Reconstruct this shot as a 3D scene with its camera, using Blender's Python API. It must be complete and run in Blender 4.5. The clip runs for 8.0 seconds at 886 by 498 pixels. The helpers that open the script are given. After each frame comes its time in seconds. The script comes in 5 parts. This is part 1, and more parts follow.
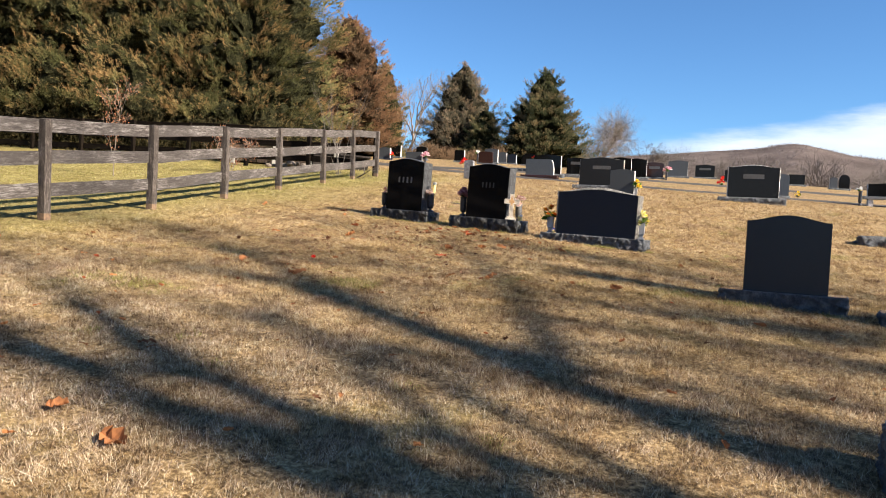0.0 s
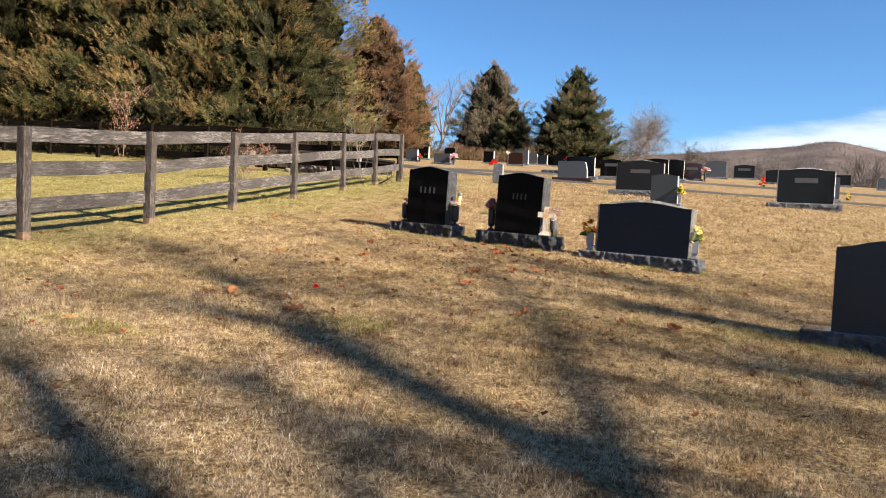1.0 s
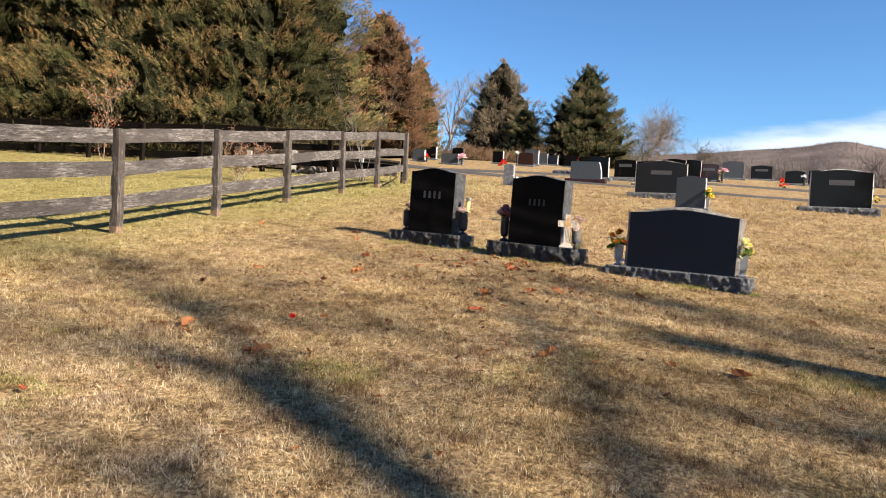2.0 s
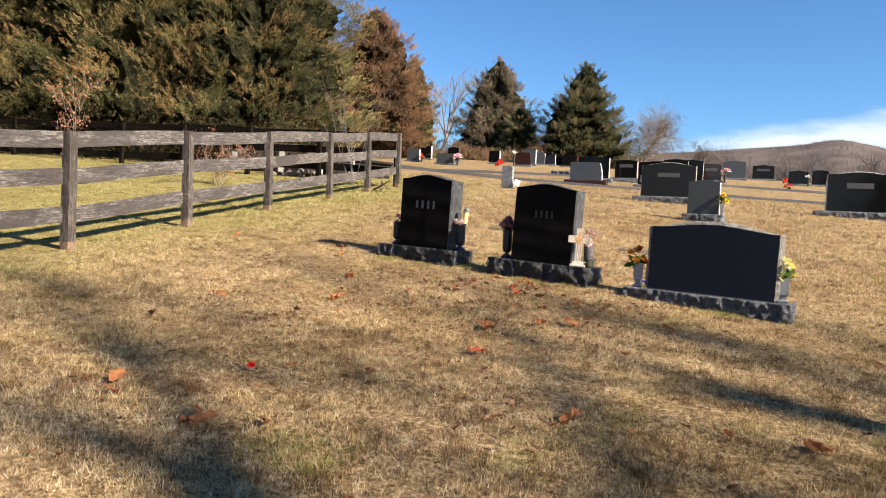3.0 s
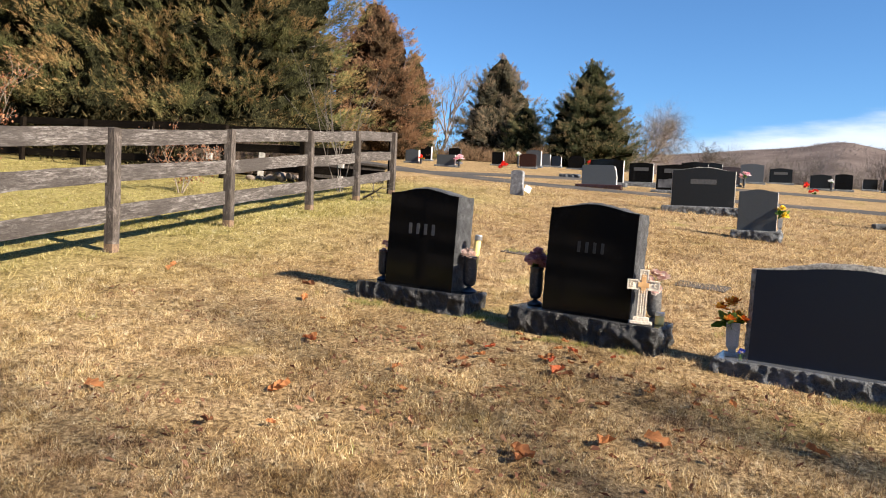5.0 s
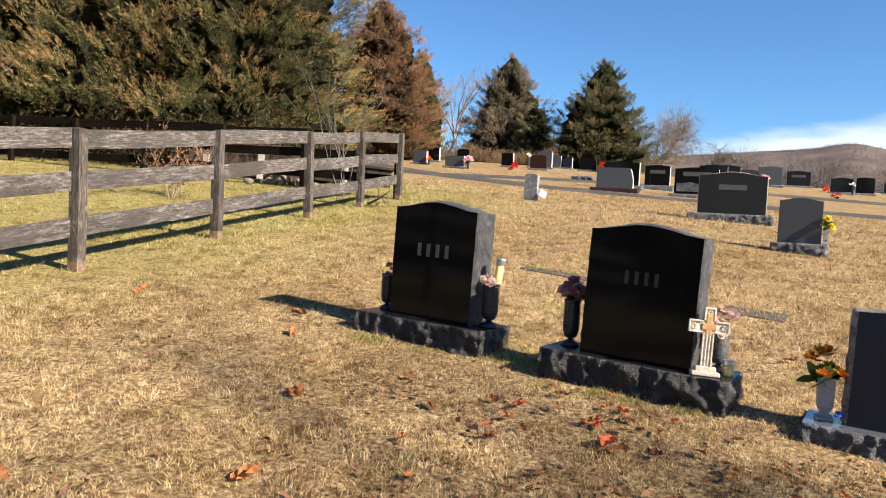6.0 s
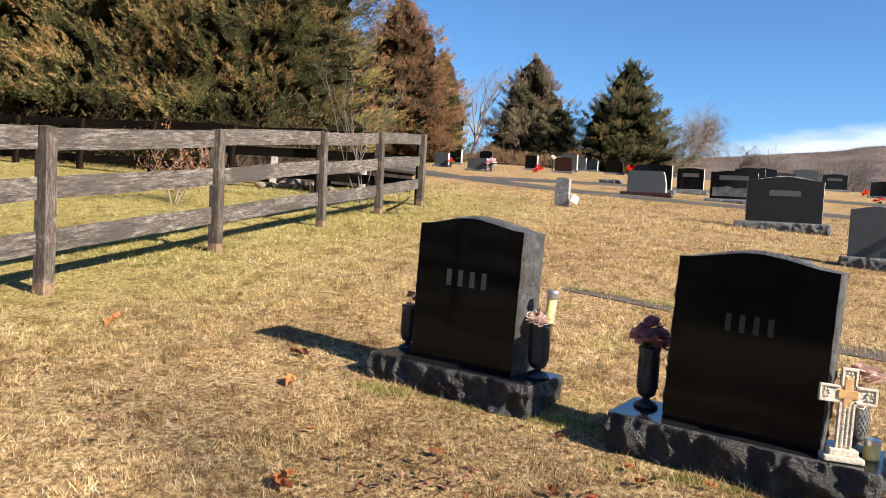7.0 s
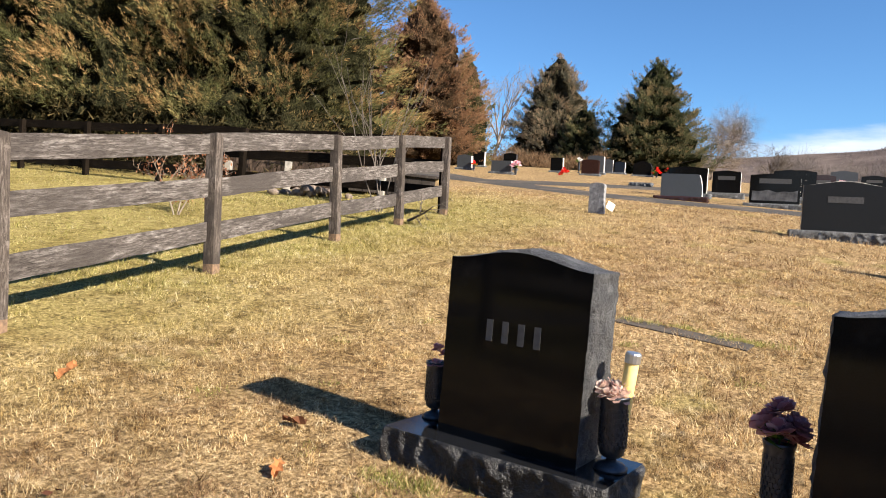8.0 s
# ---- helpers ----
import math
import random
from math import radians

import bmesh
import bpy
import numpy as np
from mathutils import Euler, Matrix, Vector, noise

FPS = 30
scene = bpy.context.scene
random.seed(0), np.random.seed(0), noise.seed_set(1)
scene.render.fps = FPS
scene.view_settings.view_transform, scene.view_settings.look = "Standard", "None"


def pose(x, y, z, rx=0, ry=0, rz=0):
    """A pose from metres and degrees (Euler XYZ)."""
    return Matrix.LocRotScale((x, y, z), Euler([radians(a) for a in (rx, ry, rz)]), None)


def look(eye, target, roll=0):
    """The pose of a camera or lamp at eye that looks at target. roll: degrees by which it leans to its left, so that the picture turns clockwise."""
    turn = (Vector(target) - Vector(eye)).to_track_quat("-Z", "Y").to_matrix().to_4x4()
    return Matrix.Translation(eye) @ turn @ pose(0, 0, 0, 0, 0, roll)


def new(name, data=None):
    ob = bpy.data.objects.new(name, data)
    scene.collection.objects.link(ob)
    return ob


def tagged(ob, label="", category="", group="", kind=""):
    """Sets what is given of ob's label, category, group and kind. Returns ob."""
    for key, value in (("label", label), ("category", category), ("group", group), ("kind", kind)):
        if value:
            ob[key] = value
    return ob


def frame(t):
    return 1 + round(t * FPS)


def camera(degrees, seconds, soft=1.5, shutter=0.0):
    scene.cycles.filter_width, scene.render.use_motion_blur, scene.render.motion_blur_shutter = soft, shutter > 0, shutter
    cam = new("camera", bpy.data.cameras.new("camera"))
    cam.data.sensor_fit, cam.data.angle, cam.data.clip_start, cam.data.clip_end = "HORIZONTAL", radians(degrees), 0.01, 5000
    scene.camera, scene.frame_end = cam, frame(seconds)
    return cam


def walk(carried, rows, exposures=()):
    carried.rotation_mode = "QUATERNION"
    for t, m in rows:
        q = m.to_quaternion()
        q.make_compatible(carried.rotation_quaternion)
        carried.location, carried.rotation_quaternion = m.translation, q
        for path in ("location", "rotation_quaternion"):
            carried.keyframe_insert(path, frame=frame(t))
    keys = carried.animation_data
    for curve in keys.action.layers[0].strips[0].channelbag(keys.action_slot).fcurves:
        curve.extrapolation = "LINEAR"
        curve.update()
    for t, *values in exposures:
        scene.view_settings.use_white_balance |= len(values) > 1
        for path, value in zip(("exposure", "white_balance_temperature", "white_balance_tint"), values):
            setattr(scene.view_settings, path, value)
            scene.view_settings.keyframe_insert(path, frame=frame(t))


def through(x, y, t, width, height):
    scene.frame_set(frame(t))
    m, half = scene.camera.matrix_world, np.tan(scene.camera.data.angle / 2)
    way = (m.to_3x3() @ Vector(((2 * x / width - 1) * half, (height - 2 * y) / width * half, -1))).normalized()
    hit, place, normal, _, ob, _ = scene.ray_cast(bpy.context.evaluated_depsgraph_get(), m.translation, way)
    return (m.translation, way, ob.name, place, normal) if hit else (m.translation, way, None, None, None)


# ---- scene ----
cam = camera(60.6, 8.0, soft=1.0)
PATH = [
    (0, (0.168, -0.386, 1.313), (-0.49, 1.502, 1.245), 3.0),
    (0.5, (0.004, 0.172, 1.426), (-0.704, 2.041, 1.355), 3.0),
    (1, (-0.176, 0.713, 1.529), (-0.907, 2.573, 1.456), 2.9),
    (1.5, (-0.384, 1.254, 1.605), (-1.129, 3.109, 1.532), 2.9),
    (1.7, (-0.483, 1.519, 1.613), (-1.235, 3.37, 1.54), 3.0),
    (3, (-1.007, 2.831, 1.8), (-1.747, 4.688, 1.723), 2.9),
    (3.5, (-1.223, 3.36, 1.866), (-1.962, 5.216, 1.789), 3.0),
    (4, (-1.444, 3.897, 1.939), (-2.181, 5.754, 1.861), 3.1),
    (4.5, (-1.648, 4.345, 2.002), (-2.383, 6.204, 1.925), 3.2),
    (4.7, (-1.757, 4.607, 2.016), (-2.492, 6.465, 1.94), 3.1),
    (5.8, (-2.221, 5.653, 2.142), (-2.974, 7.504, 2.064), 3.5),
    (6, (-2.326, 5.853, 2.172), (-3.082, 7.702, 2.095), 3.4),
    (6.5, (-2.571, 6.347, 2.215), (-3.338, 8.192, 2.137), 3.5),
    (7, (-2.819, 6.809, 2.266), (-3.624, 8.638, 2.191), 3.6),
    (7.5, (-3.075, 7.267, 2.326), (-3.909, 9.083, 2.251), 3.4),
    (8, (-3.312, 7.731, 2.394), (-4.169, 9.537, 2.32), 3.5),
]
walk(cam, [(t, look(eye, target, roll)) for t, eye, target, roll in PATH])

# ---- light ----
SUN_AZ, SUN_EL = 100.0, 31.0          # degrees clockwise from +y, degrees up
sun_dir = Vector((math.sin(radians(SUN_AZ)) * math.cos(radians(SUN_EL)), math.cos(radians(SUN_AZ)) * math.cos(radians(SUN_EL)), math.sin(radians(SUN_EL))))
sun = new("sun", bpy.data.lights.new("sun", "SUN"))
sun.data.energy, sun.data.angle, sun.data.color = 5.9, radians(0.75), (1.0, 0.89, 0.74)
sun.matrix_world = look(sun_dir * 60, (0, 0, 0))
scene.view_settings.exposure = 1.30

world = bpy.data.worlds.new("world")
scene.world = world
world.use_nodes = True
wn, wl = world.node_tree.nodes, world.node_tree.links
wn.clear()
sky = wn.new("ShaderNodeTexSky")
sky.sky_type, sky.sun_disc = "NISHITA", False
sky.sun_elevation, sky.sun_rotation = radians(SUN_EL), radians(SUN_AZ)
sky.altitude, sky.air_density, sky.dust_density, sky.ozone_density = 300, 0.9, 0.0, 4.0
bg = wn.new("ShaderNodeBackground")
bg.inputs["Strength"].default_value = 0.057
wout = wn.new("ShaderNodeOutputWorld")


def wmath(op, a, b):
    m = wn.new("ShaderNodeMath")
    m.operation = op
    for i, v in enumerate((a, b)):
        if hasattr(v, "is_linked"):
            wl.new(v, m.inputs[i])
        else:
            m.inputs[i].default_value = v
    return m.outputs[0]


def wrange(v, lo, hi):
    m = wn.new("ShaderNodeMapRange")
    m.interpolation_type = "SMOOTHSTEP"
    wl.new(v, m.inputs["Value"])
    m.inputs["From Min"].default_value, m.inputs["From Max"].default_value = lo, hi
    return m.outputs["Result"]


# a long bank of thin cloud low over the hills to the north-east
way = wn.new("ShaderNodeTexCoord").outputs["Generated"]
xyz = wn.new("ShaderNodeSeparateXYZ")
wl.new(way, xyz.inputs[0])
stretch = wn.new("ShaderNodeMapping")
stretch.inputs["Scale"].default_value = (3.0, 3.0, 16.0)
wl.new(way, stretch.inputs["Vector"])
wisp = wn.new("ShaderNodeTexNoise")
wl.new(stretch.outputs[0], wisp.inputs["Vector"])
wisp.inputs["Scale"].default_value, wisp.inputs["Detail"].default_value, wisp.inputs["Roughness"].default_value = 2.2, 6, 0.6
edge = wmath("ADD", wmath("ADD", 0.121, wmath("MULTIPLY", xyz.outputs[0], 0.17)), wmath("MULTIPLY", wmath("SUBTRACT", wisp.outputs["Fac"], 0.5), 0.05))
cover = wmath("MULTIPLY", wrange(wmath("SUBTRACT", edge, xyz.outputs[2]), -0.012, 0.022), wrange(xyz.outputs[0], -0.16, 0.02))
cover = wmath("MULTIPLY", cover, wmath("ADD", 0.45, wmath("MULTIPLY", wisp.outputs["Fac"], 0.7)))
clear = wn.new("ShaderNodeMix")
clear.data_type, clear.blend_type = "RGBA", "MULTIPLY"
clear.inputs[0].default_value = 1.0
wl.new(sky.outputs[0], clear.inputs[6])
clear.inputs[7].default_value = (0.775, 1.065, 1.265, 1)       # a crisp winter blue
cloud = wn.new("ShaderNodeMix")
cloud.data_type = "RGBA"
wl.new(cover, cloud.inputs[0])
wl.new(clear.outputs[2], cloud.inputs[6])
cloud.inputs[7].default_value = (7.6, 8.1, 8.8, 1)
wl.new(cloud.outputs[2], bg.inputs["Color"])
wl.new(bg.outputs[0], wout.inputs["Surface"])


# ---- materials ----
class Nodes:
    """A small builder for one node material."""

    def __init__(self, name):
        self.mat = bpy.data.materials.new(name)
        self.mat.use_nodes = True
        self.n, self.l = self.mat.node_tree.nodes, self.mat.node_tree.links
        self.bsdf = self.n["Principled BSDF"]
        self.out = self.n["Material Output"]
        self.co = self.n.new("ShaderNodeTexCoord").outputs["Object"]
        self.pos = self.n.new("ShaderNodeNewGeometry").outputs["Position"]

    def put(self, socket, value):
        if hasattr(value, "is_linked"):
            self.l.new(value, socket)
        else:
            socket.default_value = value

    def noise(self, scale, detail=3.0, rough=0.55, co=None, stretch=None):
        co = self.co if co is None else co
        if stretch:
            m = self.n.new("ShaderNodeMapping")
            m.inputs["Scale"].default_value = stretch
            self.l.new(co, m.inputs["Vector"])
            co = m.outputs[0]
        t = self.n.new("ShaderNodeTexNoise")
        self.l.new(co, t.inputs["Vector"])
        t.inputs["Scale"].default_value, t.inputs["Detail"].default_value, t.inputs["Roughness"].default_value = scale, detail, rough
        return t.outputs["Fac"]

    def ramp(self, fac, stops):
        r = self.n.new("ShaderNodeValToRGB")
        e = r.color_ramp.elements
        while len(e) < len(stops):
            e.new(0.5)
        for k, (p, c) in zip(e, stops):
            k.position, k.color = p, (*c, 1) if len(c) == 3 else c
        self.put(r.inputs[0], fac)
        return r.outputs[0]

    def mix(self, fac, a, b, mode="MIX"):
        m = self.n.new("ShaderNodeMix")
        m.data_type, m.blend_type = "RGBA", mode
        self.put(m.inputs[0], fac)
        self.put(m.inputs[6], (*a, 1) if isinstance(a, tuple) else a)
        self.put(m.inputs[7], (*b, 1) if isinstance(b, tuple) else b)
        return m.outputs[2]

    def math(self, op, a, b=0.0):
        m = self.n.new("ShaderNodeMath")
        m.operation, m.use_clamp = op, False
        self.put(m.inputs[0], a)
        self.put(m.inputs[1], b)
        return m.outputs[0]

    def between(self, v, lo, hi):
        m = self.n.new("ShaderNodeMapRange")
        m.interpolation_type = "SMOOTHSTEP"
        self.put(m.inputs["Value"], v)
        m.inputs["From Min"].default_value, m.inputs["From Max"].default_value = lo, hi
        return m.outputs["Result"]

    def axis(self, co, i):
        m = self.n.new("ShaderNodeSeparateXYZ")
        self.l.new(co, m.inputs[0])
        return m.outputs[i]

    def island(self):
        return self.n.new("ShaderNodeNewGeometry").outputs["Random Per Island"]

    def rand(self):
        return self.n.new("ShaderNodeObjectInfo").outputs["Random"]

    def bump(self, height, strength, distance=0.02):
        b = self.n.new("ShaderNodeBump")
        b.inputs["Strength"].default_value, b.inputs["Distance"].default_value = strength, distance
        self.put(b.inputs["Height"], height)
        self.l.new(b.outputs[0], self.bsdf.inputs["Normal"])

    def done(self, color, rough=0.8, metal=0.0, spec=None):
        self.put(self.bsdf.inputs["Base Color"], (*color, 1) if isinstance(color, tuple) and len(color) == 3 else color)
        self.put(self.bsdf.inputs["Roughness"], rough)
        self.bsdf.inputs["Metallic"].default_value = metal
        if spec is not None:
            self.bsdf.inputs["Specular IOR Level"].default_value = spec
        return self.mat

    def leafy(self, color, through=0.35):
        """Matt on both sides and a little light through."""
        d, t, m = self.n.new("ShaderNodeBsdfDiffuse"), self.n.new("ShaderNodeBsdfTranslucent"), self.n.new("ShaderNodeMixShader")
        self.put(d.inputs["Color"], color)
        self.put(t.inputs["Color"], color)
        m.inputs[0].default_value = through
        self.l.new(d.outputs[0], m.inputs[1])
        self.l.new(t.outputs[0], m.inputs[2])
        self.l.new(m.outputs[0], self.out.inputs["Surface"])
        return self.mat


def greenness(k):
    """Where the dormant lawn is still green: by the fence and in scattered patches."""
    x = k.axis(k.pos, 0)
    by_fence = k.between(k.math("ADD", x, k.math("MULTIPLY", k.noise(0.45, 3, 0.6, k.pos), 4.0)), -3.2, -7.0)
    patch = k.between(k.noise(0.9, 4, 0.6, k.pos), 0.56, 0.70)
    by_fence = k.math("MULTIPLY", by_fence, k.between(k.axis(k.pos, 1), 27.0, 19.0))
    uphill = k.math("ADD", 0.35, k.math("MULTIPLY", k.between(k.axis(k.pos, 1), 9.5, 13.0), 0.3))
    return k.math("MAXIMUM", k.math("MULTIPLY", by_fence, 0.85), k.math("MULTIPLY", patch, uphill))


def mottled(k, c):
    """Darker, matted tufts and thin places, a hand to a stride across."""
    c = k.mix(1.0, c, k.ramp(k.noise(3.4, 5, 0.72, k.pos), [(0.36, (0.60, 0.56, 0.50)), (0.50, (1.0, 1.0, 1.0))]), "MULTIPLY")
    return k.mix(1.0, c, k.ramp(k.noise(0.8, 3, 0.6, k.pos), [(0.38, (0.87, 0.85, 0.80)), (0.56, (1.0, 1.0, 1.0))]), "MULTIPLY")


def m_ground():
    k = Nodes("dormant_lawn")
    big = k.noise(0.35, 4, 0.6, k.pos)
    fine = k.noise(38, 4, 0.7, k.pos)
    mid = k.noise(5, 4, 0.65, k.pos)
    straw = k.ramp(fine, [(0.34, (0.10, 0.06, 0.03)), (0.5, (0.31, 0.215, 0.108)), (0.66, (0.60, 0.445, 0.25))])
    brown = k.ramp(fine, [(0.3, (0.13, 0.08, 0.04)), (0.7, (0.37, 0.245, 0.125))])
    c = k.mix(k.between(mid, 0.5, 0.72), straw, brown)
    c = k.mix(k.math("MULTIPLY", k.between(big, 0.5, 0.7), 0.5), c, brown)
    green = k.ramp(fine, [(0.3, (0.13, 0.12, 0.035)), (0.7, (0.46, 0.385, 0.145))])
    c = k.mix(greenness(k), c, green)
    c = k.mix(1.0, c, k.ramp(k.noise(15, 4, 0.75, k.pos), [(0.36, (0.50, 0.48, 0.47)), (0.5, (0.97, 0.96, 0.95)), (0.62, (1.0, 1.0, 1.0))]), "MULTIPLY")
    k.bump(k.math("ADD", fine, mid), 0.8, 0.03)
    return k.done(mottled(k, c), 0.95, spec=0.1)


def m_blades():
    k = Nodes("dry_grass_blades")
    r = k.island()
    straw = k.ramp(r, [(0.0, (0.16, 0.095, 0.045)), (0.3, (0.50, 0.325, 0.15)), (0.6, (0.79, 0.585, 0.30)), (1.0, (0.94, 0.82, 0.55))])
    brown = k.ramp(r, [(0.0, (0.075, 0.04, 0.024)), (0.6, (0.295, 0.175, 0.10)), (1.0, (0.58, 0.42, 0.27))])
    c = k.mix(k.between(k.noise(1.6, 5, 0.7, k.pos), 0.47, 0.64), straw, brown)
    c = k.mix(k.math("MULTIPLY", k.between(k.noise(8, 4, 0.75, k.pos), 0.49, 0.61), 0.95), c, brown)
    green = k.ramp(r, [(0.0, (0.11, 0.12, 0.025)), (0.5, (0.32, 0.325, 0.088)), (1.0, (0.68, 0.57, 0.27))])
    c = k.mix(greenness(k), c, green)
    worn = k.math("MULTIPLY", k.between(k.math("ADD", k.axis(k.pos, 1), k.math("MULTIPLY", k.noise(0.6, 3, 0.6, k.pos), 3.0)), 8.0, 4.5), 0.75)
    c = k.mix(worn, c, k.ramp(r, [(0.0, (0.10, 0.066, 0.048)), (0.4, (0.34, 0.25, 0.18)), (0.75, (0.60, 0.48, 0.36)), (1.0, (0.90, 0.80, 0.66))]))
    thatch = k.ramp(k.noise(15, 4, 0.75, k.pos), [(0.36, (0.42, 0.40, 0.39)), (0.5, (0.95, 0.94, 0.93)), (0.62, (1.0, 1.0, 1.0))])
    c = k.mix(1.0, c, thatch, "MULTIPLY")
    c = k.mix(k.math("MULTIPLY", k.between(k.noise(11, 3, 0.7, k.pos), 0.54, 0.68), 0.55), c, (0.92, 0.82, 0.60))
    return k.leafy(mottled(k, c), 0.25)


def m_asphalt():
    k = Nodes("worn_asphalt")
    c = k.ramp(k.noise(60, 3, 0.7, k.pos), [(0.3, (0.042, 0.039, 0.038)), (0.7, (0.085, 0.078, 0.074))])
    c = k.mix(k.between(k.noise(0.8, 3, 0.6, k.pos), 0.5, 0.75), c, (0.13, 0.108, 0.085))
    k.bump(k.noise(90, 2, 0.6, k.pos), 0.5, 0.01)
    return k.done(c, 0.95, spec=0.12)


def m_wood(name, light, dark, tint, upright=False, spec=0.25):
    k = Nodes(name)
    shift = k.math("MULTIPLY", k.rand(), 7.0)
    v = k.n.new("ShaderNodeVectorMath")
    v.operation = "ADD"
    k.l.new(k.co, v.inputs[0])
    k.l.new(shift, v.inputs[1])
    along = (7.0, 7.0, 1.0) if upright else (2.2, 8.0, 8.0)
    grain = k.noise(7, 6, 0.75, v.outputs[0], along)
    fine = k.noise(24, 4, 0.7, v.outputs[0], along)
    patch = k.noise(2.6, 4, 0.6, v.outputs[0])
    c = k.ramp(grain, [(0.32, dark), (0.5, tint), (0.74, light)])
    c = k.mix(k.math("MULTIPLY", k.between(patch, 0.46, 0.60), 0.85), c, k.mix(grain, dark, tint))
    c = k.mix(k.math("MULTIPLY", k.between(k.noise(6, 6, 0.75, v.outputs[0], (1.0, 1.6, 1.6)), 0.56, 0.68), 0.5), c, light)
    c = k.mix(k.math("MULTIPLY", k.between(fine, 0.52, 0.64), 0.8), c, dark)
    c = k.mix(k.math("MULTIPLY", k.between(k.noise(1.4, 4, 0.65, v.outputs[0]), 0.48, 0.62), 0.6), c, tuple(0.55 * q for q in tint))
    k.bump(k.math("ADD", grain, fine), 0.7, 0.012)
    return k.done(c, 0.88, spec=spec)


def m_granite(name, a, b, rough, speck=260, bump=0.0, spec=0.5):
    k = Nodes(name)
    c = k.ramp(k.noise(speck, 2, 0.7), [(0.35, a), (0.65, b)])
    if bump:
        c = k.mix(k.between(k.noise(9, 4, 0.65), 0.46, 0.72), c, tuple(min(1, v * 1.6 + 0.01) for v in b))
        k.bump(k.math("ADD", k.noise(22, 5, 0.7), k.noise(90, 3, 0.7)), bump, 0.03)
    else:
        c = k.mix(k.math("MULTIPLY", k.between(k.noise(3, 4, 0.7), 0.55, 0.8), 0.10), c, (0.12, 0.11, 0.10))
    return k.done(c, rough, spec=spec)


def m_plain(name, a, b, rough=0.6, scale=30, metal=0.0, bump=0.2):
    k = Nodes(name)
    k.bump(k.noise(scale * 2, 3, 0.6), bump, 0.005)
    return k.done(k.ramp(k.noise(scale, 3, 0.6), [(0.3, a), (0.7, b)]), rough, metal)


def m_petals(name, stops, through=0.3):
    k = Nodes(name)
    return k.leafy(k.ramp(k.island(), stops), through)


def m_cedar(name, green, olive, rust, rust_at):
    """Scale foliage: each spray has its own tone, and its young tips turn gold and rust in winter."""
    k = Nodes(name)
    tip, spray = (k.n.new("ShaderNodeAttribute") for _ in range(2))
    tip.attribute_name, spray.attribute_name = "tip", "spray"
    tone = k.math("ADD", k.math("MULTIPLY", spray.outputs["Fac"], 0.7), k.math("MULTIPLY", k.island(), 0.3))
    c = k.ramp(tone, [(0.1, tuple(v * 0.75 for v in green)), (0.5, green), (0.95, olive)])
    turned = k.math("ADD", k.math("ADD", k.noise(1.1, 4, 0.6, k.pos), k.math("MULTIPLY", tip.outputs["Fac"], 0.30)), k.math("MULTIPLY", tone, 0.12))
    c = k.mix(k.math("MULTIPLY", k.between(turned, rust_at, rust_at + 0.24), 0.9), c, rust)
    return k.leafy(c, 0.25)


def m_bark(name, a, b):
    k = Nodes(name)
    g = k.noise(14, 5, 0.7, None, (1, 1, 0.25))
    k.bump(g, 0.8, 0.02)
    return k.done(k.ramp(g, [(0.3, a), (0.7, b)]), 0.95, spec=0.1)


GROUND, BLADES, ASPHALT = m_ground(), m_blades(), m_asphalt()
WOOD = m_wood("weathered_board", (0.34, 0.318, 0.305), (0.016, 0.013, 0.012), (0.098, 0.084, 0.077))
POSTWOOD = m_wood("weathered_post", (0.25, 0.215, 0.195), (0.024, 0.019, 0.017), (0.080, 0.065, 0.056), True)
# same grain as WOOD in a near-black brown
DARKWOOD = m_wood("blackish_board", (0.028, 0.020, 0.014), (0.005, 0.0036, 0.0026), (0.011, 0.008, 0.0055), spec=0.06)
BROWN_BOARD = m_wood("brown_shed_board", (0.22, 0.155, 0.115), (0.03, 0.021, 0.016), (0.105, 0.073, 0.055), True)
DARK_BOARD = m_wood("dark_shed_board", (0.10, 0.085, 0.075), (0.014, 0.011, 0.01), (0.04, 0.033, 0.029), True)
PALE_POST = m_plain("weathered_concrete", (0.20, 0.185, 0.165), (0.36, 0.34, 0.31), 0.9, 14)
RUBBLE = m_plain("broken_stone", (0.07, 0.055, 0.045), (0.24, 0.19, 0.155), 0.95, 9)
CUT_END = m_plain("raw_orange_wood", (0.09, 0.06, 0.042), (0.22, 0.14, 0.085), 0.9)
BLACK_POLISH = m_granite("polished_black_granite", (0.004, 0.004, 0.004), (0.009, 0.009, 0.0095), 0.07, spec=0.17)
BLACK_ROCK = m_granite("pitched_black_granite", (0.006, 0.0065, 0.0075), (0.020, 0.020, 0.021), 0.42, 60, 0.6)
DARK_POLISH = m_granite("polished_dark_granite", (0.009, 0.0125, 0.021), (0.021, 0.028, 0.043), 0.30, spec=0.3)
STEEL_ROCK = m_granite("pitched_grey_granite", (0.034, 0.038, 0.045), (0.11, 0.116, 0.127), 0.6, 120, 0.8)
CHARCOAL = m_granite("charcoal_granite", (0.009, 0.009, 0.0095), (0.020, 0.020, 0.0205), 0.28, spec=0.25)
GREY_POLISH = m_granite("grey_granite", (0.09, 0.094, 0.102), (0.185, 0.19, 0.20), 0.35)
SLATE = m_granite("slate_blue_granite", (0.04, 0.045, 0.049), (0.085, 0.092, 0.098), 0.35, spec=0.3)
GREY_DIM = m_granite("slate_grey_granite", (0.038, 0.044, 0.051), (0.085, 0.094, 0.105), 0.4)
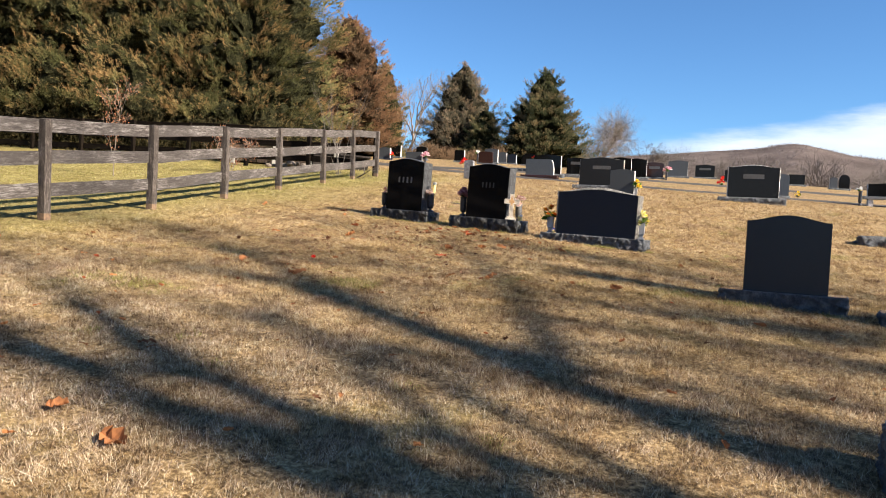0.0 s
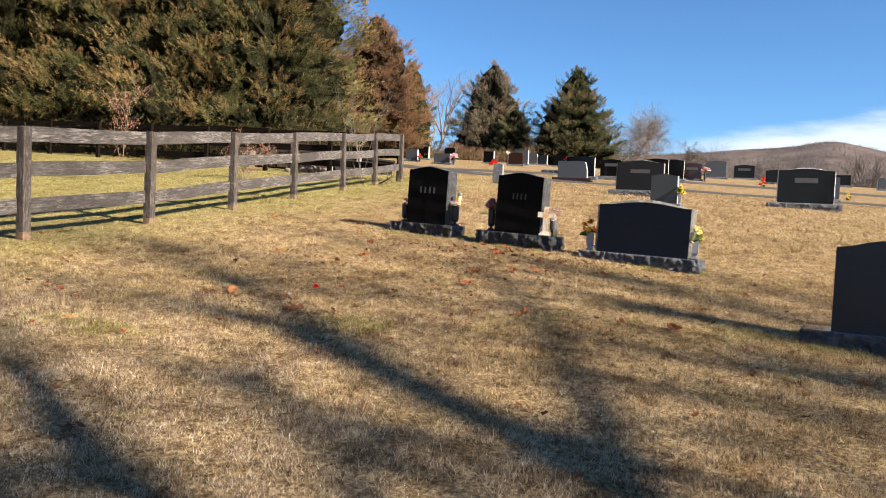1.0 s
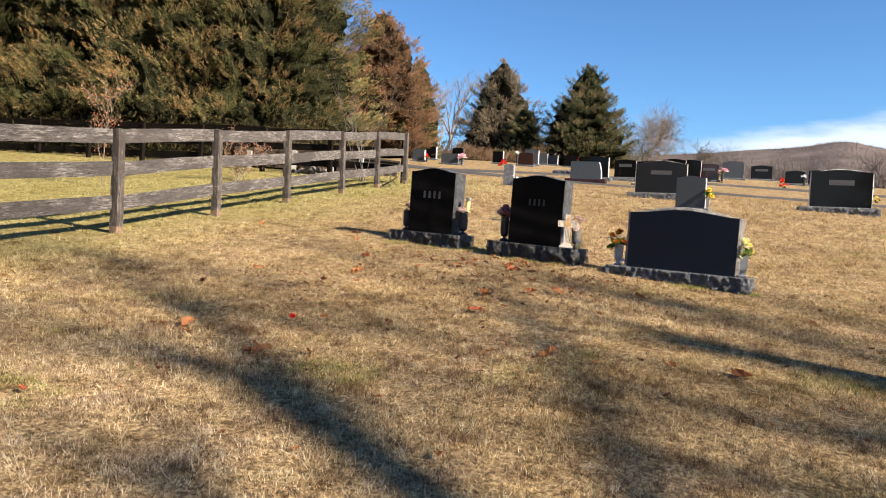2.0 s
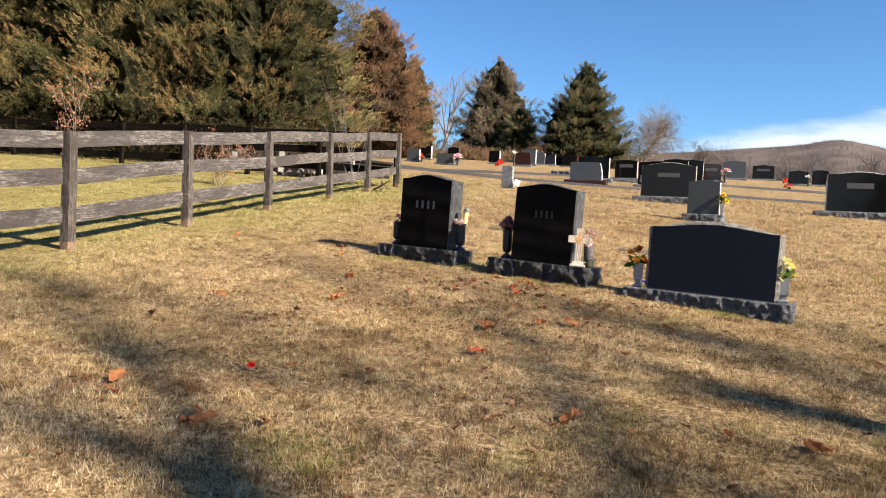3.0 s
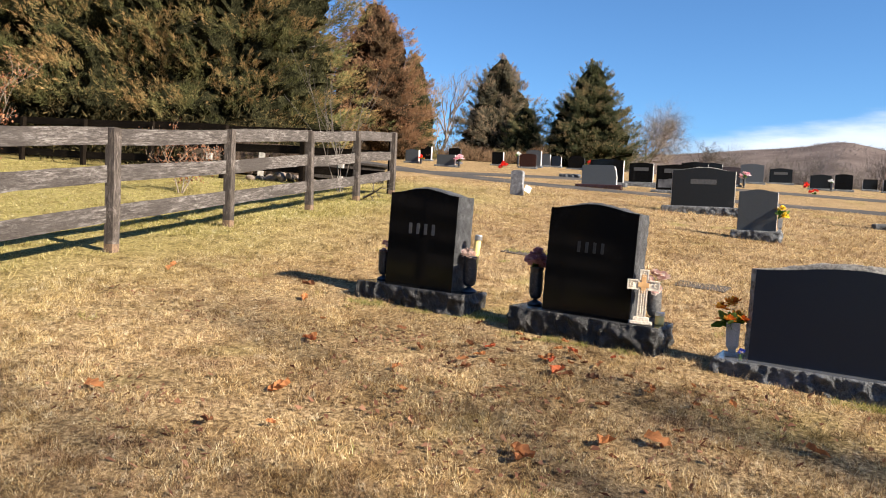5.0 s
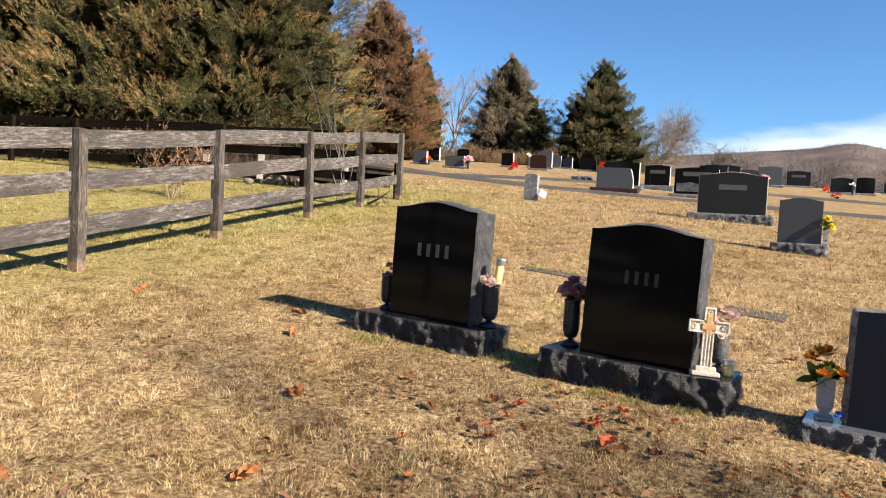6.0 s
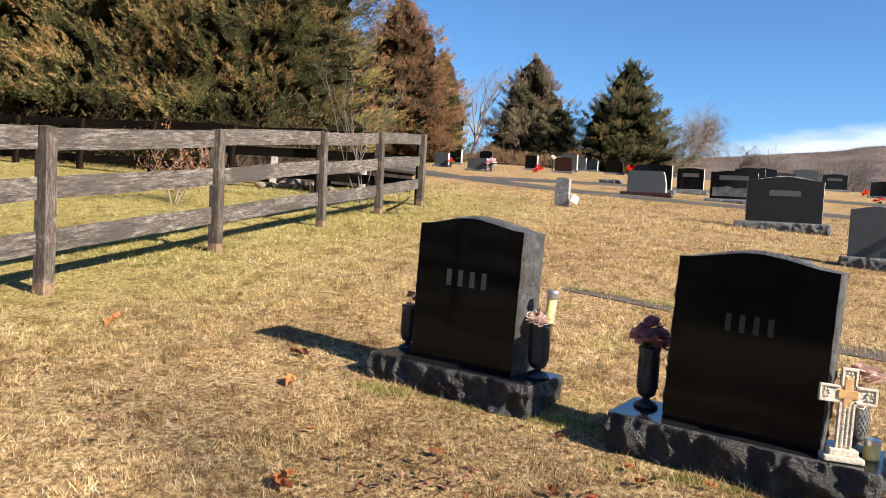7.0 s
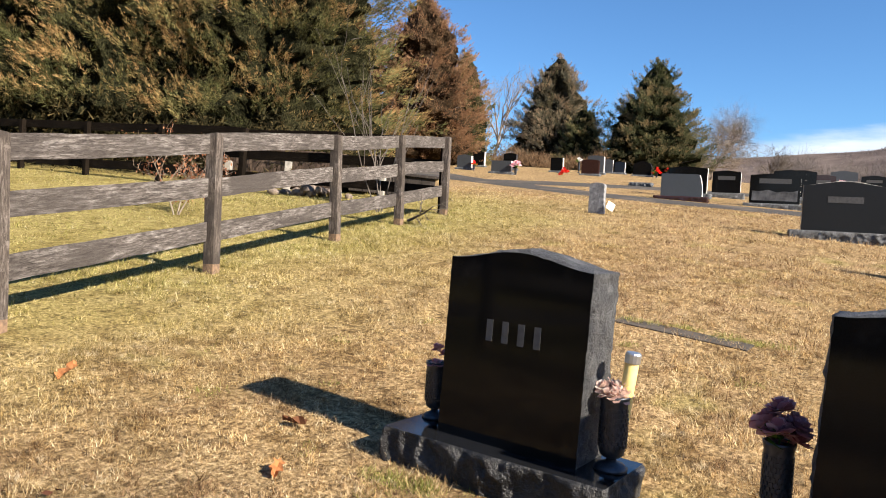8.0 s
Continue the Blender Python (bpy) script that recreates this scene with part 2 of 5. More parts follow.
TOP_POLISH = m_granite("polished_grey_top", (0.06, 0.065, 0.075), (0.12, 0.125, 0.14), 0.1)
SIDE_ROCK = m_granite("pitched_side_granite", (0.026, 0.027, 0.03), (0.08, 0.081, 0.085), 0.6, 90, 0.9)
PITCHED_PALE = m_granite("pitched_pale_granite", (0.11, 0.10, 0.09), (0.30, 0.28, 0.25), 0.8, 60, 0.9)
LIGHT_SIDE = m_granite("sawn_pale_granite", (0.36, 0.35, 0.34), (0.58, 0.57, 0.55), 0.75, 160, 0.25)
RED_POLISH = m_granite("polished_red_granite", (0.025, 0.012, 0.010), (0.05, 0.024, 0.02), 0.15)
MARBLE = m_granite("weathered_marble", (0.12, 0.125, 0.135), (0.24, 0.24, 0.25), 0.8, 14, 0.2)
LETTER = m_plain("frosted_lettering", (0.06, 0.06, 0.06), (0.10, 0.10, 0.10), 0.8)
FAINT_LETTER = m_plain("faint_lettering", (0.016, 0.016, 0.016), (0.03, 0.03, 0.03), 0.8)
TOP_BLACK = m_granite("polished_black_top", (0.006, 0.0065, 0.008), (0.016, 0.017, 0.02), 0.12, spec=0.75)
VASE_GREY = m_granite("honed_grey_granite", (0.20, 0.205, 0.215), (0.38, 0.385, 0.395), 0.5, 160)
# pale copy of BRONZE: sun on the fretwork is put into the colour
SUNLIT_METAL = m_plain("sunlit_vase_metal", (0.10, 0.10, 0.105), (0.30, 0.29, 0.28), 0.45, 40, 0.5)
PANEL = m_plain("frosted_panel", (0.045, 0.045, 0.046), (0.085, 0.085, 0.087), 0.7)
ETCH = m_plain("etched_scene", (0.03, 0.03, 0.032), (0.15, 0.15, 0.155), 0.5, 5)
BRONZE = m_plain("dark_bronze", (0.03, 0.035, 0.045), (0.07, 0.075, 0.09), 0.4, 40, 0.6)
MARKER = m_plain("flush_bronze_marker", (0.03, 0.025, 0.021), (0.09, 0.072, 0.056), 0.95, 9)
RESIN = m_plain("cream_resin", (0.46, 0.39, 0.31), (0.74, 0.67, 0.56), 0.7, 60, 0.0, 0.6)
GOLD = m_plain("tan_inlay", (0.45, 0.25, 0.10), (0.60, 0.36, 0.16), 0.5)
CANDLE = m_plain("yellow_wax", (0.75, 0.55, 0.16), (0.85, 0.68, 0.28), 0.5, 12)
CAP = m_plain("silver_cap", (0.55, 0.57, 0.60), (0.7, 0.72, 0.75), 0.3, 20, 0.9)
CARD = m_plain("white_card", (0.75, 0.75, 0.73), (0.85, 0.85, 0.84), 0.8, 8)
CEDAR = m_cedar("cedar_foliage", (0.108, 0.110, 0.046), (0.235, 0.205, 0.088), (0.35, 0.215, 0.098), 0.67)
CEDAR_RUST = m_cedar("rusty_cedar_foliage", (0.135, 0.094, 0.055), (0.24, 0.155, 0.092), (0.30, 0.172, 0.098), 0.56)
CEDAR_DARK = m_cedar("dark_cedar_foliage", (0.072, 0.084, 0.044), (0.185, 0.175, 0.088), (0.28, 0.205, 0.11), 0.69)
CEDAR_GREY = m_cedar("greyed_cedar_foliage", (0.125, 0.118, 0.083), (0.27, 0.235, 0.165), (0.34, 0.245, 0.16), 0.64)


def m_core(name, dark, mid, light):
    """Shade between the boughs put into colour: dark fine mottling and strong relief."""
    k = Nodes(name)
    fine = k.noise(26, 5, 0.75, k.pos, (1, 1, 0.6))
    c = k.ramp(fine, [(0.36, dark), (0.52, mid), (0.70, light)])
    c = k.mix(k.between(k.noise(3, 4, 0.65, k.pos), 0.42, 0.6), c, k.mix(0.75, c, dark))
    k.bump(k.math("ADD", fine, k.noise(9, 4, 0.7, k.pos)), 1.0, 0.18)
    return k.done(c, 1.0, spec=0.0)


CORE = m_core("cedar_shade_core", (0.013, 0.014, 0.008), (0.052, 0.052, 0.026), (0.15, 0.135, 0.065))
CORE_RUST = m_core("rusty_shade_core", (0.02, 0.014, 0.009), (0.075, 0.05, 0.03), (0.19, 0.115, 0.065))
CORE_DARK = m_core("dark_shade_core", (0.008, 0.010, 0.005), (0.03, 0.033, 0.016), (0.10, 0.09, 0.04))
CORE_GREY = m_core("grey_shade_core", (0.015, 0.014, 0.009), (0.055, 0.048, 0.03), (0.15, 0.12, 0.07))

BARK = m_bark("grey_bark", (0.07, 0.058, 0.05), (0.20, 0.175, 0.155))
PALE_BARK = m_bark("pale_twigs", (0.14, 0.11, 0.09), (0.30, 0.25, 0.20))
WOODS = m_petals("far_bare_woods", [(0, (0.15, 0.125, 0.12)), (0.5, (0.23, 0.195, 0.185)), (1, (0.33, 0.29, 0.275))], 0.45)
BRAMBLE = m_petals("brown_bramble", [(0, (0.08, 0.05, 0.03)), (0.5, (0.18, 0.115, 0.068)), (1, (0.29, 0.20, 0.125))])
# near-black, so that the added brush under the cedars reads as shade
SHADE_BRUSH = m_petals("shade_dark_brush", [(0, (0.015, 0.014, 0.008)), (0.6, (0.045, 0.04, 0.02)), (1, (0.12, 0.09, 0.04))], 0.2)
DEAD_LEAF = m_petals("rust_leaves", [(0, (0.16, 0.062, 0.036)), (0.5, (0.28, 0.12, 0.066)), (1, (0.42, 0.22, 0.125))])


def m_oak():
    k = Nodes("fallen_oak_leaf")
    c = k.ramp(k.rand(), [(0.0, (0.11, 0.06, 0.038)), (0.35, (0.27, 0.115, 0.055)), (0.85, (0.52, 0.225, 0.09)), (1.0, (0.50, 0.10, 0.05))])
    c = k.mix(k.math("MULTIPLY", k.between(k.noise(40, 3, 0.6), 0.45, 0.65), 0.4), c, (0.12, 0.05, 0.03))
    return k.leafy(c, 0.3)


OAK = m_oak()
LITTER = m_petals("leaf_scraps", [(0, (0.10, 0.045, 0.03)), (0.5, (0.22, 0.105, 0.065)), (1, (0.38, 0.21, 0.13))])
FLOWER = {
    "purple": m_petals("mauve_petals", [(0, (0.30, 0.13, 0.17)), (0.5, (0.54, 0.30, 0.34)), (1, (0.68, 0.46, 0.49))], 0.45),
    "pink": m_petals("pink_petals", [(0, (0.55, 0.14, 0.20)), (0.5, (0.75, 0.35, 0.42)), (1, (0.85, 0.72, 0.72))]),
    "cream": m_petals("cream_petals", [(0, (0.55, 0.33, 0.29)), (0.5, (0.80, 0.62, 0.54)), (1, (0.88, 0.82, 0.74))], 0.45),
    "blue": m_petals("blue_ribbon", [(0, (0.01, 0.02, 0.16)), (0.6, (0.03, 0.06, 0.42)), (1, (0.12, 0.18, 0.65))]),
    "yellow": m_petals("yellow_petals", [(0, (0.70, 0.40, 0.02)), (0.5, (0.85, 0.62, 0.03)), (1, (0.9, 0.80, 0.25))]),
    "lemon": m_petals("lemon_and_white_petals", [(0, (0.80, 0.62, 0.05)), (0.5, (0.85, 0.78, 0.25)), (1, (0.85, 0.85, 0.75))]),
    "orange": m_petals("orange_petals", [(0, (0.40, 0.07, 0.02)), (0.5, (0.72, 0.25, 0.03)), (1, (0.82, 0.45, 0.08))]),
    "red": m_petals("red_petals", [(0, (0.45, 0.01, 0.01)), (0.5, (0.75, 0.02, 0.02)), (1, (0.85, 0.08, 0.05))]),
    "white": m_petals("white_petals", [(0, (0.6, 0.6, 0.58)), (0.5, (0.78, 0.78, 0.76)), (1, (0.85, 0.85, 0.85))]),
    "green": m_petals("silk_leaves", [(0, (0.03, 0.07, 0.015)), (0.5, (0.07, 0.14, 0.03)), (1, (0.16, 0.22, 0.06))]),
}


# ---- building helpers ----
def part(name, bm, material, parent=None, label="", smooth=False):
    """One mesh object out of a bmesh or a mesh, under a thing or a part."""
    if isinstance(bm, bmesh.types.BMesh):
        me = bpy.data.meshes.new(name)
        bm.to_mesh(me)
        bm.free()
    else:
        me = bm
    if material is not None and not me.materials:
        me.materials.append(material)
    if smooth:
        me.shade_smooth()
    ob = new(name, me)
    if parent is not None:
        ob.parent = parent
    if label:
        tagged(ob, label)
    return ob


def soup(name, verts, size, material):
    """A mesh of loose polygons, each of `size` corners, from an (n * size, 3) array."""
    verts = np.asarray(verts, dtype=np.float32).reshape(-1, 3)
    n = len(verts) // size
    me = bpy.data.meshes.new(name)
    me.vertices.add(len(verts))
    me.vertices.foreach_set("co", verts.ravel())
    me.loops.add(n * size)
    me.loops.foreach_set("vertex_index", np.arange(n * size, dtype=np.int32))
    me.polygons.add(n)
    me.polygons.foreach_set("loop_start", np.arange(0, n * size, size, dtype=np.int32))
    me.update(calc_edges=True)
    me.materials.append(material)
    return me


def box(bm, x0, x1, y0, y1, z0, z1, bevel=0.0):
    r = bmesh.ops.create_cube(bm, size=1.0)["verts"]
    for v in r:
        v.co = Vector(((x0 + x1) / 2 + v.co.x * (x1 - x0), (y0 + y1) / 2 + v.co.y * (y1 - y0), (z0 + z1) / 2 + v.co.z * (z1 - z0)))
    if bevel:
        edges = list({e for v in r for e in v.link_edges})
        bmesh.ops.bevel(bm, geom=edges, offset=bevel, segments=2, affect="EDGES", profile=0.6)
    return bm


def lathe(profile, steps=20):
    """A turned body from (radius, height) pairs."""
    bm = bmesh.new()
    rings = []
    for r, z in profile:
        rings.append([bm.verts.new((r * math.cos(2 * math.pi * i / steps), r * math.sin(2 * math.pi * i / steps), z)) for i in range(steps)])
    for a, b in zip(rings, rings[1:]):
        for i in range(steps):
            bm.faces.new((a[i], a[(i + 1) % steps], b[(i + 1) % steps], b[i]))
    bm.faces.new(rings[0][::-1])
    bm.faces.new(rings[-1])
    return bm


def empty(name, m, label, category, group="", kind=""):
    ob = new(name)
    ob.empty_display_size = 0.1
    ob.matrix_world = m
    return tagged(ob, label, category, group, kind)


# ---- the lie of the land ----
LAND_Y = (-60, -20, 0, 7, 10.5, 16, 20.5, 26, 31, 36, 42, 48, 55, 65, 75, 100, 200, 500)
LAND_Z = (-6, -1.95, 0.30, 1.04, 1.41, 2.08, 2.58, 3.0, 3.36, 3.85, 4.45, 5.05, 5.65, 6.3, 6.6, 6.7, 3, -5)


def land(x, y):
    """Height of the smooth ground; takes numbers or arrays."""
    x, y = np.asarray(x, float), np.asarray(y, float)
    w = 2.0 + np.abs(y) * 0.03
    z = sum(np.interp(y + w * k, LAND_Y, LAND_Z) for k in (-1, -0.5, 0, 0.5, 1)) / 5
    z = z - 0.05 * (40 * np.tanh(x / 40) + 6)
    return z + 0.012 * np.sin(x * 1.7 + y * 0.6) * np.sin(y * 1.3 - x * 0.4) * np.exp(-((y - 8) / 25) ** 2)


def ht(x, y):
    return float(land(x, y))


def spread(lo, hi, step, far_lo, far_hi, grow=1.22):
    mid = list(np.arange(lo, hi + step / 2, step))
    a, s = [lo], step
    while a[-1] > far_lo:
        s *= grow
        a.append(a[-1] - s)
    b, s = [mid[-1]], step
    while b[-1] < far_hi:
        s *= grow
        b.append(b[-1] + s)
    return np.array(a[:0:-1] + mid + b[1:])


def sheet(name, xs, ys, height, material, label, category):
    gx, gy = np.meshgrid(xs, ys)
    gz = height(gx, gy)
    nx, ny = len(xs), len(ys)
    i = np.arange(nx * ny).reshape(ny, nx)
    quads = np.stack([i[:-1, :-1], i[:-1, 1:], i[1:, 1:], i[1:, :-1]], -1).reshape(-1, 4)
    me = bpy.data.meshes.new(name)
    me.from_pydata(np.stack([gx, gy, gz], -1).reshape(-1, 3).tolist(), [], quads.tolist())
    me.shade_smooth()
    ob = part(name, me, material)
    return tagged(ob, label, category, kind="structure")


sheet("ground", spread(-16, 8, 0.3, -900, 900), spread(-4, 50, 0.3, -300, 900), land, GROUND,
      "short dormant straw-coloured lawn rising gently uphill", "ground")


def road_strip(name, line, half, lift, label):
    """A lane along a smooth line, draped over the land."""
    pts = []
    for a in range(len(line) - 1):
        p0, p1, p2, p3 = (Vector(line[max(0, min(len(line) - 1, a + k))]) for k in (-1, 0, 1, 2))
        for s in range(16):
            t = s / 16
            pts.append(0.5 * ((2 * p1) + (p2 - p0) * t + (2 * p0 - 5 * p1 + 4 * p2 - p3) * t * t + (3 * p1 - p0 - 3 * p2 + p3) * t ** 3))
    bm = bmesh.new()
    rows = []
    for i, p in enumerate(pts):
        d = (pts[min(i + 1, len(pts) - 1)] - pts[max(i - 1, 0)]).normalized()
        n = Vector((-d.y, d.x))
        row = []
        for k in range(-3, 4):
            e = p + n * (half * k / 3 + (0.10 * noise.noise((i * 0.4, k, 0)) if abs(k) == 3 else 0))
            row.append(bm.verts.new((e.x, e.y, ht(e.x, e.y) + lift - (0.03 if abs(k) == 3 else 0))))
        rows.append(row)
    for a, b in zip(rows, rows[1:]):
        for k in range(6):
            bm.faces.new((a[k], a[k + 1], b[k + 1], b[k]))
    bmesh.ops.recalc_face_normals(bm, faces=bm.faces)
    return tagged(part(name, bm, ASPHALT, smooth=True), label, "road", kind="structure")


road_strip("road", [(60, 33), (20, 31.5), (8, 30.4), (0, 29.6), (-4, 29.35), (-8, 29.7), (-11, 31.2), (-15, 33.4), (-19, 37.0), (-24, 42), (-34, 50), (-60, 62)], 1.1, 0.035,
           "narrow worn grey asphalt lane through the cemetery")
road_strip("road_branch", [(-13.5, 33.0), (-11.5, 35.4), (-8.0, 37.6), (-3.0, 38.8), (6, 39.6), (20, 40), (45, 41)], 1.1, 0.031, "narrow asphalt side lane splitting off uphill")


# ---- far hills and woods ----
def skyline(az):
    """Height over distance of the far wooded ridge, by degrees clockwise from +y."""
    return float(np.interp(az, (-75, -50, -30, -20, -12, -6, -2, 1, 3.2, 4.4, 5.5, 7, 9, 10.7, 12, 20, 40, 80), (0.05, 0.06, 0.07, 0.08, 0.09, 0.099, 0.104, 0.108, 0.112, 0.116, 0.117, 0.111, 0.103, 0.099, 0.095, 0.09, 0.08, 0.06)))


def hill_height(a, r):
    """The hillside climbs from a valley to its ridge 430 m off."""
    f = min(1.0, max(0.0, (r - 190) / 240))
    return -6 + (skyline(a) * 430 + 4.0 - 4 + 6) * f * f * (3 - 2 * f)


def far_hill():
    bm = bmesh.new()
    azs, rs = np.linspace(-80, 80, 260), np.linspace(170, 520, 30)
    rows = []
    for a in azs:
        row = []
        for r in rs:
            x, y = r * math.sin(radians(a)), r * math.cos(radians(a))
            row.append(bm.verts.new((x, y, hill_height(a, r) + 2.5 * noise.noise((x / 40, y / 40, 0)))))
        rows.append(row)
    for p, q in zip(rows, rows[1:]):
        for k in range(len(rs) - 1):
            bm.faces.new((p[k], q[k], q[k + 1], p[k + 1]))
    k = Nodes("leafless_hillside")
    c = k.ramp(k.noise(0.06, 6, 0.7, k.pos), [(0.35, (0.080, 0.064, 0.060)), (0.65, (0.155, 0.125, 0.115))])
    return tagged(part("backdrop_hill", bm, k.done(c, 1.0, spec=0.0), smooth=True), "distant hill covered in leafless brown woods", "hill", kind="structure")


far_hill()


def twig_fans(places, height, width, count, rng, thick=1.0):
    """Far bare trees: for each place a fan of thin slivers that spread upwards."""
    out = []
    for x, y, z, s in places:
        for i in range(count):
            a = rng.uniform(0, 2 * math.pi)
            f = rng.uniform(0.1, 1) ** 0.6
            h0 = height * s * rng.uniform(0.0, 0.55)
            tip = np.array((x + math.cos(a) * width * s * f, y + math.sin(a) * width * s * f, z + h0 + height * s * rng.uniform(0.3, 0.55) * (1.25 - 0.5 * f)))
            b = np.array((x + math.cos(a) * width * 0.2 * s * f, y + math.sin(a) * width * 0.2 * s * f, z + h0))
            w = rng.uniform(0.06, 0.16) * s * thick
            side = np.array((math.cos(a + 1.57), math.sin(a + 1.57), 0)) * w if i % 2 else np.array((w, 0, 0))
            out += [b - side, b + side, tip]
        out += [np.array((x - 0.12 * s, y, z)), np.array((x + 0.12 * s, y, z)), np.array((x, y, z + height * s * 0.9))]
    return out


def far_woods():
    rng = random.Random(4)
    places = []
    for _ in range(6500):
        a = rng.uniform(-34, 26)
        r = rng.uniform(235, 450)
        x, y = r * math.sin(radians(a)), r * math.cos(radians(a))
        z = hill_height(a, r) - 1.5
        places.append((x, y, z, rng.uniform(0.6, 1.15)))
    tris = twig_fans(places, 2.8, 3.8, 10, rng, 0.6)
    mid = []
    for _ in range(150):
        a = rng.uniform(-27, 24)
        r = rng.uniform(125, 200)
        x, y = r * math.sin(radians(a)), r * math.cos(radians(a))
        mid.append((x, y, ht(x, y) - 1, rng.uniform(0.75, 1.15) * (0.062 * r + 0.6) / 11))
    tris += twig_fans(mid, 11, 4.2, 70, rng, 0.25)
    tagged(part("far_woods", soup("far_woods", tris, 3, WOODS), WOODS), "leafless grey-brown woods covering the far hillside", "woods", kind="stuff")


far_woods()


# ---- trees ----
def branch_tree(seed, height, trunk, spread_deg, levels, start=0.25, kids=5, droop=0.0, lean=(0, 0), shrink=0.62, thin=0.55, sway=0.10):
    """A leafless tree as tapering tubes; returns a bmesh."""
    rng = random.Random(seed)
    verts, faces = [], []

    def tube(p, d, length, r0, r1, level):
        n = 6 if level == 0 else (4 if level == 1 else 3)
        steps = 6 if level == 0 else (4 if level < 3 else 2)
        ring, pts = None, []
        for s in range(steps + 1):
            f = s / steps
            r = r0 + (r1 - r0) * f
            ax = d.orthogonal().normalized()
            ay = d.cross(ax)
            base = len(verts)
            for i in range(n):
                t = 2 * math.pi * i / n
                verts.append(tuple(p + (ax * math.cos(t) + ay * math.sin(t)) * r))
            cur = list(range(base, base + n))
            if ring:
                for i in range(n):
                    faces.append((ring[i], ring[(i + 1) % n], cur[(i + 1) % n], cur[i]))
            ring = cur
            pts.append((p.copy(), d.copy(), r))
            wob = sway + 0.07 * level
            d = (d + Vector((rng.uniform(-wob, wob), rng.uniform(-wob, wob), rng.uniform(-wob, wob) * 0.6 + (0.05 - droop) * (level > 0)))).normalized()
            p = p + d * (length / steps)
        return pts

    def grow(p, d, length, r, level):
        pts = tube(p, d, length, r, r * (0.35 if level else 0.3), level)
        if level >= levels:
            return
        for i in range(kids + (3 if level == 0 else 0)):
            f = start + (1 - start) * (i + rng.random()) / (kids + (3 if level == 0 else 0))
            q, qd, qr = pts[min(len(pts) - 1, max(1, round(f * (len(pts) - 1))))]
            side = qd.orthogonal().normalized()
            side.rotate(Matrix.Rotation(rng.uniform(0, 2 * math.pi), 3, qd))
            a = radians(spread_deg * rng.uniform(0.7, 1.3))
            nd = (qd * math.cos(a) + side * math.sin(a)).normalized()
            grow(q, nd, length * shrink * rng.uniform(0.7, 1.15) * (1.15 - 0.45 * f), max(0.004, min(qr * 0.8, r * thin)), level + 1)

    grow(Vector((0, 0, -0.1)), Vector((lean[0], lean[1], 1)).normalized(), height, trunk, 0)
    me = bpy.data.meshes.new("wood")
    me.from_pydata(verts, [], faces)
    return me


